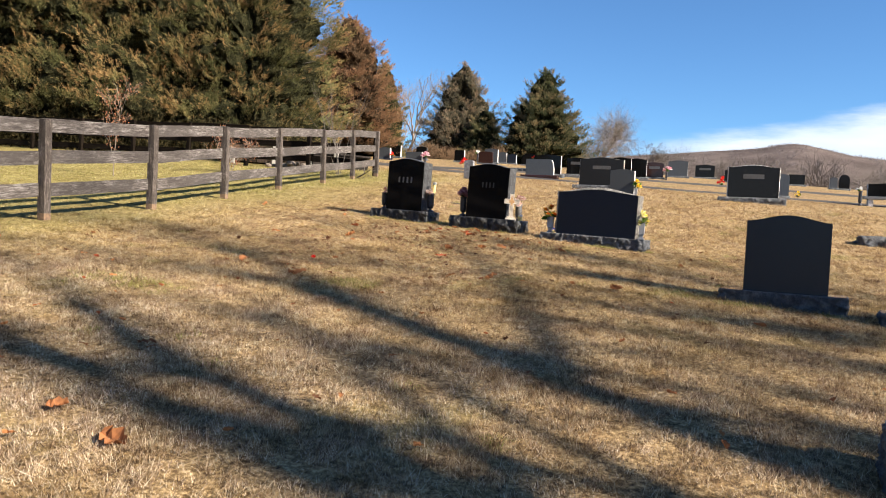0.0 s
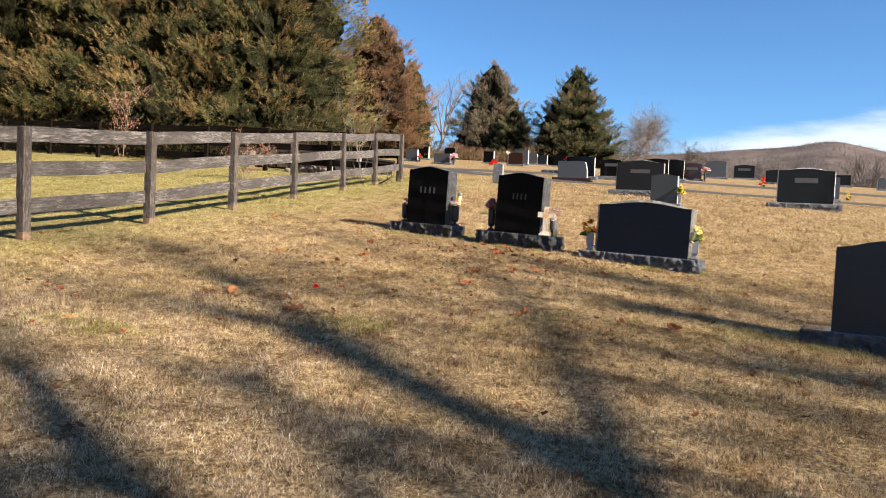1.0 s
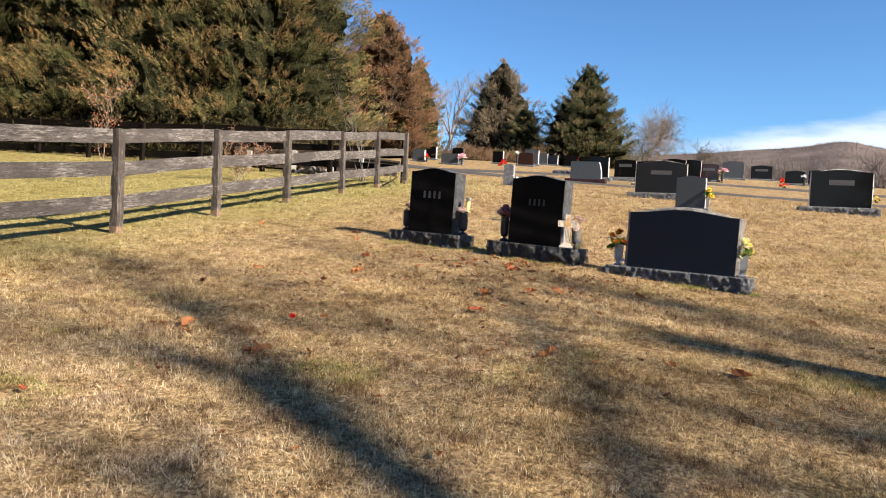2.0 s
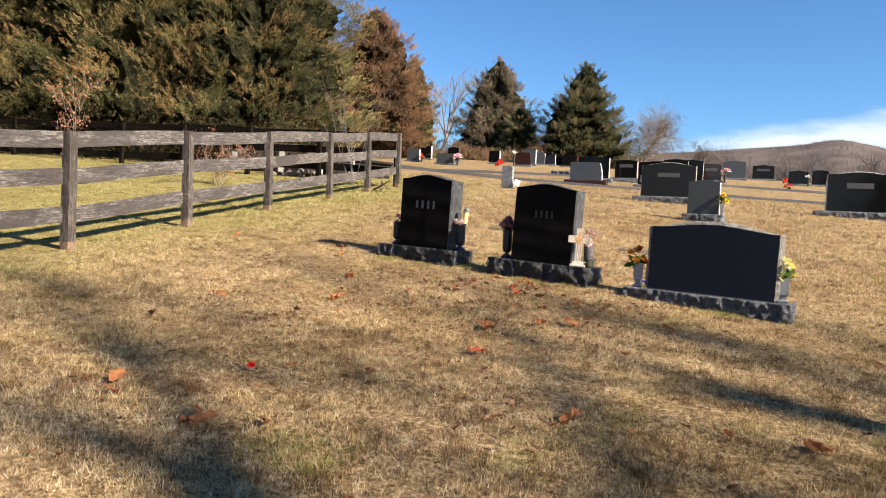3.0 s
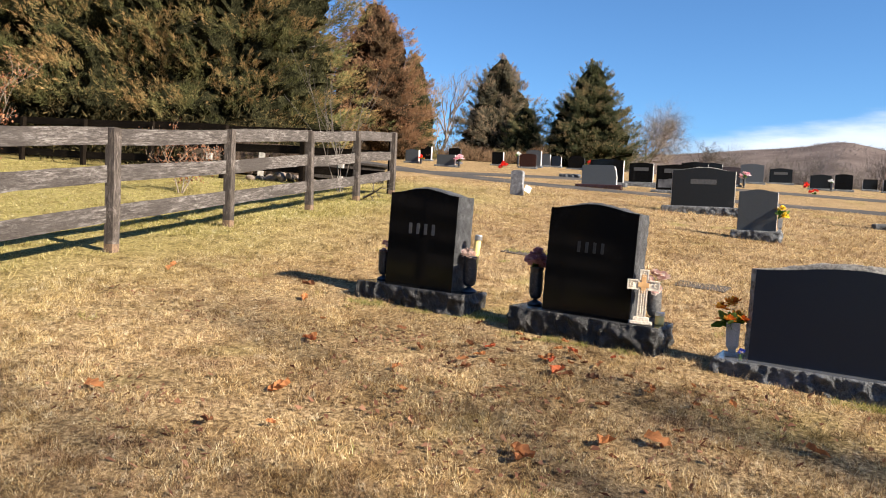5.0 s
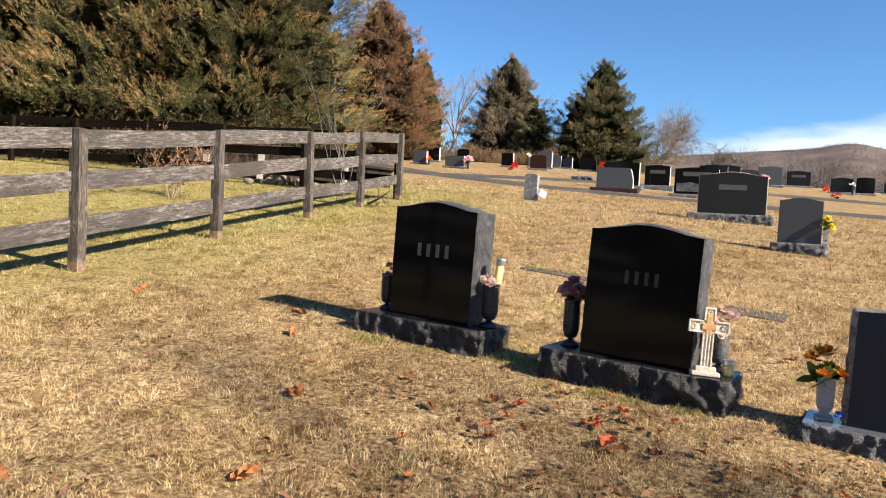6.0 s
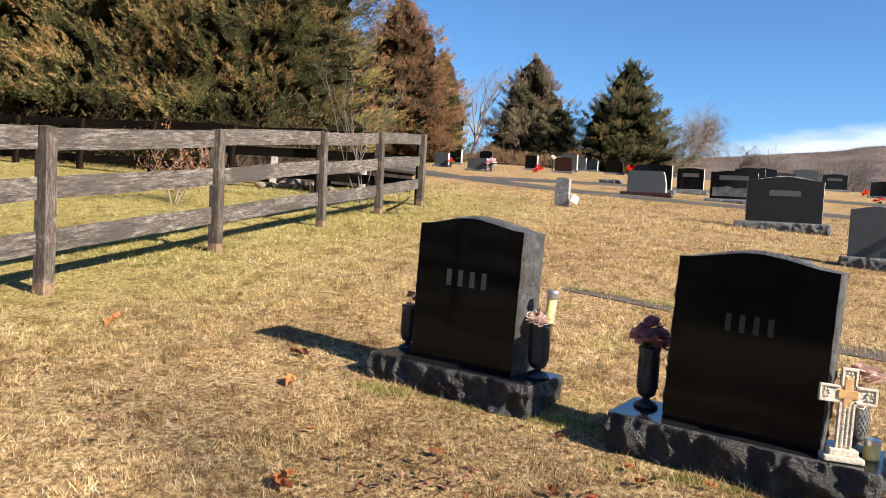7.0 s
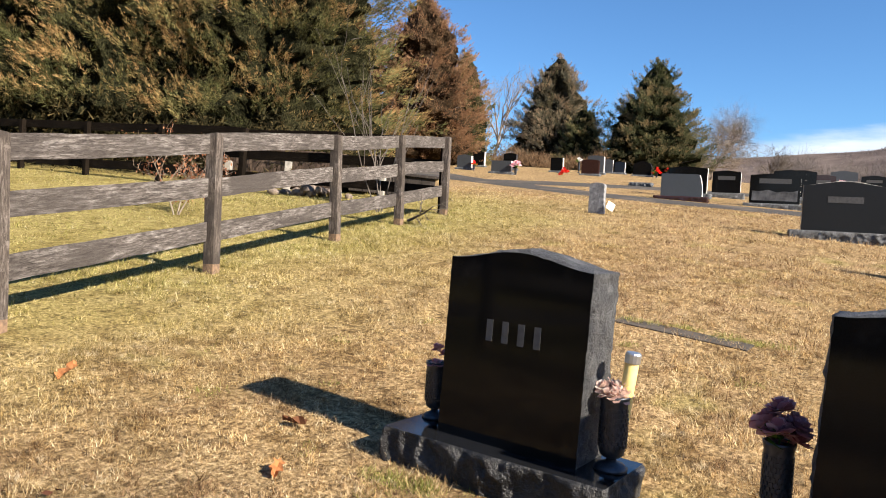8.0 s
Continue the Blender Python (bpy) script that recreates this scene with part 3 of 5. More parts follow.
def cedar_meshes(seed, height, radius, plumes, flecks, size, foliage, power=0.7, shelf=0.0, bough=0.95, brush=0.09, low=0.02, slim=0.12, core_mat=None, core_grid=(44, 40), hull=0.66):
    """Trunk with limbs, and a dense ragged cone of plumes: boughs stand out, dark hollows lie between them."""
    rng = np.random.default_rng(seed)
    tv, tf = [], []

    def limb(p, q, r0, r1, n=5):
        d = (q - p) / max(1e-6, np.linalg.norm(q - p))
        a = np.cross(d, (0.3, 0.9, 0.2))
        a /= np.linalg.norm(a)
        b = np.cross(d, a)
        base = len(tv)
        for c, r in ((p, r0), (q, r1)):
            for i in range(n):
                t = 2 * math.pi * i / n
                tv.append(tuple(c + (a * math.cos(t) + b * math.sin(t)) * r))
        for i in range(n):
            tf.append((base + i, base + (i + 1) % n, base + n + (i + 1) % n, base + n + i))

    bend = rng.normal(0, 0.015, 2) * height

    def trunk(f):
        return np.array((bend[0] * f * f, bend[1] * f * f, height * f * 0.98))

    def reach(f):
        return radius * ((1 - f) ** power * (0.75 + 0.25 * min(1, f / 0.12)) + 0.012)

    def shape(f, az):
        """Radius of the crown and how far its bough stands out there, 0 to 1."""
        p = reach(f)
        q = Vector((math.cos(az) * p, math.sin(az) * p, height * f)) / bough
        n = 0.52 + 1.0 * noise.noise(q + Vector((seed * 7.3, 0, 0))) + 0.28 * noise.noise(q * 2.3 + Vector((0, seed * 3.1, 0)))
        if shelf:
            n += shelf * math.sin(height * f * 2 * math.pi / 0.95 + 1.5 * noise.noise(q * 0.5))
        n = min(1.0, max(0.0, n))
        wide = 1 + 0.10 * math.sin(2 * az + seed) + 0.08 * math.sin(3 * az - 2 * seed + 4 * f)
        return p * wide * (0.52 + 0.56 * n), n

    for i in range(8):
        limb(trunk(i / 8) - (0, 0, 0.15 if i == 0 else 0), trunk((i + 1) / 8), 0.17 * (1 - i / 8) * height / 9 + 0.012, 0.17 * (1 - (i + 1) / 8) * height / 9 + 0.01, 7)
    for i in range(70):
        f, az = low + 0.9 * rng.random(), rng.uniform(0, 2 * math.pi)
        rr, _ = shape(f, az)
        limb(trunk(f * 0.9), trunk(f) + np.array((math.cos(az), math.sin(az), 0.15)) * rr * 0.82, 0.035 * (1 - f) + 0.008, 0.006, 3)
    # boughs: each a fan of sprays that lifts towards its tips
    per = 9
    cs, axs, hold, out, tone = [], [], [], [], []
    while len(cs) < plumes:
        f = low + (1 - low) * rng.random()
        if rng.random() > (reach(f) / radius) * 0.93 + 0.07:
            continue
        az = rng.uniform(0, 2 * math.pi)
        rr, n = shape(f, az)
        if n < 0.36 and rng.random() < 0.3:
            continue
        o = np.array((math.cos(az), math.sin(az), 0.0))
        side = np.array((-o[1], o[0], 0.0))
        span = (0.25 + 0.13 * rr) * rng.uniform(0.8, 1.3) * bough
        lift = 0.12 + 0.5 * f + rng.normal(0, 0.12)
        stem = o * (1 - 0.5 * f) + side * rng.normal(0, 0.25) + np.array((0, 0, lift))
        stem /= np.linalg.norm(stem)
        root = trunk(f) * (1, 1, 0) + (0, 0, height * f) + o * rr * rng.uniform(0.84, 1.04) - stem * span
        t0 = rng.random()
        for _ in range(per):
            u = rng.uniform(0.1, 1.0)
            w = rng.normal(0, 0.34) * (0.35 + 0.65 * u)
            cs.append(root + stem * span * u * 1.15 + side * span * w + np.array((0, 0, rng.normal(0, 0.10) * span)))
            axs.append(stem + side * w * 1.1 + np.array((0, 0, 0.35)))
            hold.append(0.75 + 0.4 * n)
            out.append(u)
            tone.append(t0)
    m, k = len(cs), flecks
    c, ax, ho = np.array(cs), np.array(axs) + rng.normal(0, 0.2, (m, 3)), np.array(hold)[:, None]
    ax /= np.linalg.norm(ax, axis=1)[:, None]
    pl = (0.16 + size) * rng.uniform(1.0, 2.1, (m, 1)) * ho
    c, ax, pl, u = np.repeat(c, k, 0), np.repeat(ax, k, 0), np.repeat(pl, k, 0), np.repeat(np.array(out), k)
    n = m * k
    g = rng.uniform(0, 1, (n, 1))
    side = np.cross(ax, rng.normal(0, 1, (n, 3)))
    side /= np.linalg.norm(side, axis=1)[:, None]
    o = c + ax * pl * (g - 0.25) + side * (brush + size * 0.35) * (1.1 - g) * rng.uniform(0.2, 1.25, (n, 1))
    v = ax * (0.75 + 0.25 * g) + side * (0.55 - 0.35 * g) + rng.normal(0, 0.16, (n, 3))
    v /= np.linalg.norm(v, axis=1)[:, None]
    w = np.cross(v, rng.normal(0, 1, (n, 3)))
    w /= np.linalg.norm(w, axis=1)[:, None]
    ln = size * rng.uniform(0.6, 1.3, (n, 1))
    wd = ln * rng.uniform(slim, slim * 1.8, (n, 1))
    tris = [np.stack([o - w * wd, o + w * wd, o + v * ln], 1).reshape(-1, 3)]
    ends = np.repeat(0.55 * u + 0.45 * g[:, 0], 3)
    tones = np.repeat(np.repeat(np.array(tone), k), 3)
    # a closed hull added to stop see-through; its dark colour stands for shade
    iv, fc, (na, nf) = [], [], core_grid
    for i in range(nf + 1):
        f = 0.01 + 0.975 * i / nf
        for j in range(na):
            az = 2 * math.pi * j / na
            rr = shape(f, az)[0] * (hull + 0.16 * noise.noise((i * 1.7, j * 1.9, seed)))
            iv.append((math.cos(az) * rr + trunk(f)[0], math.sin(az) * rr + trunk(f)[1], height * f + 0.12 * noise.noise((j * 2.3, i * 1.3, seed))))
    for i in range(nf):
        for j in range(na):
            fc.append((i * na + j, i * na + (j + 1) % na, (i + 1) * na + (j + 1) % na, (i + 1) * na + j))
    core = bpy.data.meshes.new("shade_core")
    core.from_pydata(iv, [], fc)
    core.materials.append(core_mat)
    me = bpy.data.meshes.new("trunk")
    me.from_pydata(tv, [], tf)
    me.materials.append(BARK)
    crown = soup("crown", np.concatenate(tris), 3, foliage)
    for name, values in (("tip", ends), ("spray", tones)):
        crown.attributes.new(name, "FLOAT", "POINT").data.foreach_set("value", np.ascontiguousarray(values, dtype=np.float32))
    return me, crown, core


def tree(name, meshes, x, y, turn, scale, label, category, group="", sink=0.0, squash=1.0):
    t = empty(name, pose(x, y, ht(x, y) - sink, 0, 0, turn) @ Matrix.Diagonal((scale, scale, scale * squash, 1)), label, category, group)
    for n, me in meshes:
        part(n, me, None, t)
    return t


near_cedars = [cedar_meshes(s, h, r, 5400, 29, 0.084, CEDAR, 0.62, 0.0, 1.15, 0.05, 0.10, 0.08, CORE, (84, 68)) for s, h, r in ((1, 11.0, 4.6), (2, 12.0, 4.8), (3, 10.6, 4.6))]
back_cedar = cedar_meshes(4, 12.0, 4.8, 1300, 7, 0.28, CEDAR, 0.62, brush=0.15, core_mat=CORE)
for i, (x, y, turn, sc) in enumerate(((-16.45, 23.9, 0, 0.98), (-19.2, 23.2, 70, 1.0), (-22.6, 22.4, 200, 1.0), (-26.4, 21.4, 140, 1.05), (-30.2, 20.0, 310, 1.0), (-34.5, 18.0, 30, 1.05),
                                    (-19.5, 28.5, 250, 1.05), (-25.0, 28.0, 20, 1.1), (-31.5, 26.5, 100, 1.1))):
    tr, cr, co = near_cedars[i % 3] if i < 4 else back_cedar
    tree("cedar_tree", [("trunk", tr), ("crown", cr), ("shade_core", co)], x, y, turn, sc, "tall dense olive-green cedar with rust-tinged sprays behind the fence", "tree", "row of cedars")
for i, (x, y, turn) in enumerate(((-24, -9, 0), (-18.5, -12, 50), (-13, -13.5, 110), (-9.0, -14.5, 200), (9, -16, 90), (15, -17, 150))):
    tree("cedar_tree", [("trunk", back_cedar[0]), ("crown", back_cedar[1]), ("shade_core", back_cedar[2])], x, y, turn, 1.15, "tall olive-green cedar in the windbreak down the slope", "tree", "windbreak cedars")
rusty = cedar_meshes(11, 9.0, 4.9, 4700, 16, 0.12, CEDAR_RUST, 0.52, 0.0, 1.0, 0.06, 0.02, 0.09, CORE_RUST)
tree("cedar_tree", [("trunk", rusty[0]), ("crown", rusty[1]), ("shade_core", rusty[2])], -22.7, 44.5, 15, 1.0, "rust-brown winter cedar beyond the fence corner", "tree")
tree("cedar_tree", [("trunk", rusty[0]), ("crown", rusty[1]), ("shade_core", rusty[2])], -26.5, 43.0, 190, 0.95, "rust-brown winter cedar beyond the fence corner", "tree")
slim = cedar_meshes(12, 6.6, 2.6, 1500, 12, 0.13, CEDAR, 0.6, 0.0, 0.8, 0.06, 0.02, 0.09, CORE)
tree("cedar_tree", [("trunk", slim[0]), ("crown", slim[1]), ("shade_core", slim[2])], -21.8, 48.5, 60, 1.0, "slim green cedar beside the rusty cedar", "tree")
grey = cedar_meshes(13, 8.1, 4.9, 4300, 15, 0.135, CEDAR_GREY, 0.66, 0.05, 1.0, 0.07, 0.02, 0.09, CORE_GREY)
tree("cedar_tree", [("trunk", grey[0]), ("crown", grey[1]), ("shade_core", grey[2])], -21.5, 65.0, 0, 1.06, "grey-green conical cedar on the hilltop", "tree")
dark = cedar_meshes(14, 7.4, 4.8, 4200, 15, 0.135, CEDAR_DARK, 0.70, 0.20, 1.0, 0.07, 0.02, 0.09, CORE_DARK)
tree("cedar_tree", [("trunk", dark[0]), ("crown", dark[1]), ("shade_core", dark[2])], -13.3, 62.0, 0, 1.06, "dark green conical cedar on the hilltop", "tree")
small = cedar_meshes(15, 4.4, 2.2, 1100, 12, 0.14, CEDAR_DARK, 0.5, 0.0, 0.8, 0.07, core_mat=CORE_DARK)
tree("cedar_tree", [("trunk", small[0]), ("crown", small[1]), ("shade_core", small[2])], -18.2, 61.5, 0, 1.0, "small dark bushy cedar on the hilltop", "tree")


def bare(x, y, seed, height, trunk, label, spread_deg=38, levels=4, kids=5, mat=BARK, lean=(0, 0), group="", name="bare_tree", start=0.3, sink=0.0, shrink=0.62, sway=0.10):
    me = branch_tree(seed, height, trunk, spread_deg, levels, start, kids, lean=lean, shrink=shrink, sway=sway)
    me.materials.append(mat)
    t = empty(name, pose(x, y, ht(x, y) - sink), label, "tree", group)
    part("bare_crown", me, None, t)
    return t


for i, (x, y, h) in enumerate(((-36, 88, 13), (-38.5, 92, 12), (-33, 95, 11), (-21.5, 96, 12))):
    bare(x, y, 20 + i, h * 0.62, 0.22, "tall pale leafless tree behind the hilltop", 26, 4, 5, PALE_BARK, group="leafless trees on the skyline")
bare(-11.7, 86, 31, 4.9, 0.22, "broad leafless tree with spreading limbs on the hilltop", 52, 4, 7, PALE_BARK, group="leafless trees on the skyline", sink=0.6, shrink=0.86, start=0.15)
bare(-6.5, 92, 32, 5.0, 0.2, "broad leafless tree with spreading limbs on the hilltop", 42, 4, 6, group="leafless trees on the skyline", sink=1.5)
for i, (x, y, h) in enumerate(((1.5, 110, 5), (11, 100, 4.5), (16, 118, 5), (21, 105, 4.5), (6.5, 125, 5))):
    bare(x, y, 40 + i, h, 0.2, "leafless tree standing before the far hill", 42, 4, 5, group="leafless trees on the skyline", sink=1.5)
hedge = []
for seed in (47, 48):
    me = branch_tree(seed, 3.4, 0.10, 44, 3, 0.1, 9, shrink=0.85)
    me.materials.append(BARK)
    hedge.append(me)
for i, (x, y, sc) in enumerate(((-3.5, 104, 1.0), (4.5, 112, 1.05), (8.5, 106, 0.9), (13.5, 110, 1.1), (18.5, 112, 1.0), (23.5, 116, 1.15), (28.0, 110, 1.0), (33.0, 114, 1.1), (38.5, 112, 1.0), (-0.5, 118, 1.1))):
    t = empty("bare_tree", pose(x, y, ht(x, y) - 1.0, 0, 0, 47 * i) @ Matrix.Scale(sc * 1.35, 4), "leafless tree with fine spreading twigs before the far hill", "tree", "leafless trees on the skyline")
    part("bare_crown", hedge[i % 2], None, t)
# tall leaning trees up the slope to the east, whose crowns streak the lawn with shade
for i, (x, y, h, r, ln, levels, kids, start) in enumerate((
        (13.9, -3.6, 14.6, 0.38, (0.09, 0.41), 3, 2, 0.5), (12.0, -2.1, 11.0, 0.30, (0.08, 0.25), 3, 2, 0.55), (19.5, -3.3, 17.5, 0.32, (0.05, 0.12), 3, 2, 0.6),
        (18.0, -0.3, 14.0, 0.26, (0.09, 0.12), 3, 3, 0.5), (19.1, 2.1, 14.6, 0.34, (0.09, 0.11), 3, 3, 0.6),
        (25.0, 2.6, 15.0, 0.30, (0, 0), 4, 4, 0.65), (23.0, 0.4, 13.4, 0.22, (0, 0.1), 4, 3, 0.6), (24.0, 3.2, 12.0, 0.22, (0, 0), 4, 4, 0.5), (22.9, 1.5, 15.0, 0.22, (0, 0.05), 4, 3, 0.6),
        (22.0, 3.0, 13.5, 0.24, (0, 0), 4, 3, 0.7))):
    bare(x, y, 60 + i, h, r, "tall leafless shade tree beside the graves", 27, levels, kids, lean=ln, group="leafless shade trees", start=start, sway=0.03, shrink=0.42 if x < 20 else 0.55)


def brambles():
    rng = np.random.default_rng(5)
    n = 9000
    x = rng.uniform(-30, -15.5, n)
    y = 57 + rng.normal(0, 0.9, n) + 0.12 * (x + 22)
    top = 0.8 + 0.25 * np.sin(x * 1.1) + 0.2 * np.sin(x * 3.1)
    z = land(x, y) + rng.uniform(0, 1, n) * top
    c = np.stack([x, y, z], 1)
    v = rng.normal(0, 0.5, (n, 3)) + (0, 0, 0.7)
    v /= np.linalg.norm(v, axis=1)[:, None]
    s = np.cross(v, rng.normal(0, 1, (n, 3)))
    s /= np.linalg.norm(s, axis=1)[:, None]
    ln = rng.uniform(0.2, 0.5, (n, 1))
    tri = np.stack([c - s * 0.015, c + s * 0.015, c + v * ln], 1)
    tagged(part("brambles", soup("brambles", tri, 3, BRAMBLE), BRAMBLE), "tangle of dry brown brambles along the cemetery edge", "brambles", kind="stuff")


brambles()


def shade_thicket():
    """Brush added under the cedars along the side fence; its dark colour stands for shade."""
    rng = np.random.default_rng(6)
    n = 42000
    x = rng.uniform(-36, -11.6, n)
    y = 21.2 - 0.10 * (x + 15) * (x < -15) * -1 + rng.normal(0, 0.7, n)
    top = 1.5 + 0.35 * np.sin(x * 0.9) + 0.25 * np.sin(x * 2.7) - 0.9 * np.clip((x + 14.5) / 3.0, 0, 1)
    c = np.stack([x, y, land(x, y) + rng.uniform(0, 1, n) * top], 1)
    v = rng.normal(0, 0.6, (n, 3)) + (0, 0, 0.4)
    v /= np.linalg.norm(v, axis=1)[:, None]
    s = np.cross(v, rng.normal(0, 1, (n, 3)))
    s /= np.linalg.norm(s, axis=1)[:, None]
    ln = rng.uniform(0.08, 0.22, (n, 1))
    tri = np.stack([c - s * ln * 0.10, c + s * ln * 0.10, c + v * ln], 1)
    tagged(part("shade_thicket", soup("shade_thicket", tri, 3, SHADE_BRUSH), None), "dark brush added to fill the shade under the cedars", "brush", kind="stuff")


shade_thicket()


# ---- board fence ----
def board_mesh(seed, mat):
    """A one-metre rail, split and wavy; scaled along x to its length."""
    rng = random.Random(seed)
    bm = bmesh.new()
    n = 14
    rows = []
    for i in range(n + 1):
        f = i / n - 0.5
        up = 0.004 * noise.noise((f * 5, seed, 0)) + 0.007 * math.sin(f * 3 + seed)
        w0, w1 = 0.086 + 0.009 * noise.noise((f * 9, seed, 3)), 0.084 + 0.007 * noise.noise((f * 11, seed, 7))
        th = 0.017
        bow = 0.006 * noise.noise((f * 4, seed, 9))
        row = [bm.verts.new(p) for p in ((f, -th + bow, up - w0), (f, -th + bow - 0.003, up - w0 * 0.35), (f, -th + bow - 0.002 + 0.004 * rng.random(), up + w1 * 0.3), (f, -th + bow, up + w1),
                                         (f, th + bow, up + w1 - 0.003), (f, th + bow, up - w0 + 0.004))]
        rows.append(row)
    for a, b in zip(rows, rows[1:]):
        for k in range(6):
            bm.faces.new((a[k], b[k], b[(k + 1) % 6], a[(k + 1) % 6]))
    bm.faces.new(rows[0])
    bm.faces.new(rows[-1][::-1])
    bmesh.ops.recalc_face_normals(bm, faces=bm.faces)
    me = bpy.data.meshes.new("rail")
    bm.to_mesh(me)
    bm.free()
    me.materials.append(mat)
    return me


def post_mesh(seed, mat):
    bm = bmesh.new()
    rng = random.Random(seed)
    rows = []
    for i in range(13):
        z = -0.3 + 1.53 * i / 12
        row = []
        for k, (sx, sy) in enumerate(((-1, -1), (-0.4, -1.06), (0.4, -1.05), (1, -1), (1.05, 0), (1, 1), (0, 1.05), (-1, 1), (-1.05, 0))):
            w = 0.052 * (1 + 0.05 * noise.noise((k * 2.1, z * 3, seed)))
            row.append(bm.verts.new((sx * w + 0.006 * math.sin(z * 2 + seed), sy * w, z if i < 12 else 1.235 + rng.uniform(-0.012, 0.004))))
        rows.append(row)
    m = len(rows[0])
    for a, b in zip(rows, rows[1:]):
        for k in range(m):
            bm.faces.new((a[k], a[(k + 1) % m], b[(k + 1) % m], b[k]))
    bm.faces.new(rows[-1])
    me = bpy.data.meshes.new("post")
    bm.to_mesh(me)
    bm.free()
    me.materials.append(mat)
    me.materials.append(CUT_END if mat is not DARKWOOD else mat)
    for p in me.polygons:
        if p.center.z < 0.05 + 0.03 * (seed % 2) and abs(p.normal.z) < 0.5:
            p.material_index = 1
    return me


BOARDS, POSTS = [board_mesh(s, WOOD) for s in range(6)], [post_mesh(s, POSTWOOD) for s in range(4)]
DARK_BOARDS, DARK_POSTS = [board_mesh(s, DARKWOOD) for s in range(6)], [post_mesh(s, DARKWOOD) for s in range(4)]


def board_fence(spots, label, back, rng, boards, posts, sink=0.0):
    """Posts on the spots, three rails from post to post on the back side."""
    f = empty("board_fence", pose(spots[0][0], spots[0][1], ht(*spots[0])), label, "fence")
    inv = f.matrix_world.inverted()
    feet = [Vector((x, y, ht(x, y) - sink * i)) for i, (x, y) in enumerate(spots)]
    for i, p in enumerate(feet):
        d = feet[min(i + 1, len(feet) - 1)] - feet[max(i - 1, 0)]
        o = part("post", posts[i % 4], None, f)
        o.matrix_basis = inv @ pose(p.x, p.y, p.z, rng.uniform(-1.2, 1.2), rng.uniform(-2.5, 0.3), math.degrees(math.atan2(d.y, d.x)))
    for i, (a, b) in enumerate(zip(feet, feet[1:])):
        d = b - a
        n = Vector((-d.y, d.x, 0)).normalized() * back
        for k, h in enumerate((0.365, 0.77, 1.155)):
            p = a + n + Vector((0, 0, h + rng.uniform(-0.015, 0.015)))
            q = b + n + Vector((0, 0, h + rng.uniform(-0.015, 0.015)))
            o = part("rail", boards[(i * 3 + k) % 6], None, f)
            m = (q - p).to_track_quat("X", "Z").to_matrix().to_4x4()
            o.matrix_basis = inv @ Matrix.Translation((p + q) / 2) @ m @ Matrix.Diagonal(((q - p).length + 0.06, 1, 1, 1))
    return f


frng = random.Random(8)
board_fence([(-7.4, 0.6), (-7.45, 2.65), (-7.5, 4.7), (-7.55, 6.8), (-7.6, 8.75), (-7.77, 10.75), (-8.04, 12.92), (-8.3, 15.25), (-8.42, 17.0), (-8.55, 18.7)], "weathered grey three-rail board fence with square posts", 0.044, frng, BOARDS, POSTS)
board_fence([(-8.62 - 2.1 * i, 18.78 + 0.03 * i) for i in range(11)], "dark three-rail board fence under the cedars", -0.044, frng, DARK_BOARDS, DARK_POSTS, 0.028)


# ---- stored things in the shade behind the side fence ----
def storage_box(x, y, w, d, h, turn, label, name, mat, boards):
    """A low timber box: upright boards round a dark inside, under an overhanging lid."""
    b = empty(name, pose(x, y, ht(x, y) - 0.03, 0, 2.5, turn), label, "box")
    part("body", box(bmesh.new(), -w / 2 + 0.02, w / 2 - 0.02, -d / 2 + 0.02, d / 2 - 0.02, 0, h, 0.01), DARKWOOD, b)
    rng = random.Random(int(w * 100))
    step = w / boards
    for i in range(boards):
        bm = box(bmesh.new(), -w / 2 + step * i + 0.006, -w / 2 + step * (i + 1) - 0.006, -d / 2 - 0.012, -d / 2 + 0.018, 0.03, h - rng.uniform(0.0, 0.02), 0.004)
        part("board", bm, mat, b)
    part("lid", box(bmesh.new(), -w / 2 - 0.06, w / 2 + 0.06, -d / 2 - 0.07, d / 2 + 0.06, h + 0.002, h + 0.06, 0.012), mat, b)
    return b


storage_box(-13.2, 20.6, 3.0, 0.9, 0.72, 8, "long low brown timber box in the shade of the cedars", "storage_box", BROWN_BOARD, 9)
storage_box(-10.95, 21.2, 1.7, 0.8, 0.42, 30, "low dark plank box beside the cedars", "storage_box", DARK_BOARD, 6)
for x, y, h, w in ((-12.35, 19.6, 0.62, 0.14), (-11.0, 19.35, 0.55, 0.12), (-10.55, 20.1, 0.60, 0.12), (-13.9, 19.7, 0.5, 0.13)):
    o = part("marker_post", box(bmesh.new(), -w / 2, w / 2, -w / 2, w / 2, -0.15, h, 0.015), PALE_POST)
    o.matrix_world = pose(x, y, ht(x, y), frng.uniform(-4, 4), frng.uniform(-4, 4), frng.uniform(0, 40))
    tagged(o, "short weathered concrete post behind the side fence", "post", "concrete posts")
pile = empty("stone_pile", pose(-11.45, 19.15, ht(-11.45, 19.15)), "heap of broken brown stones behind the side fence", "stone pile")
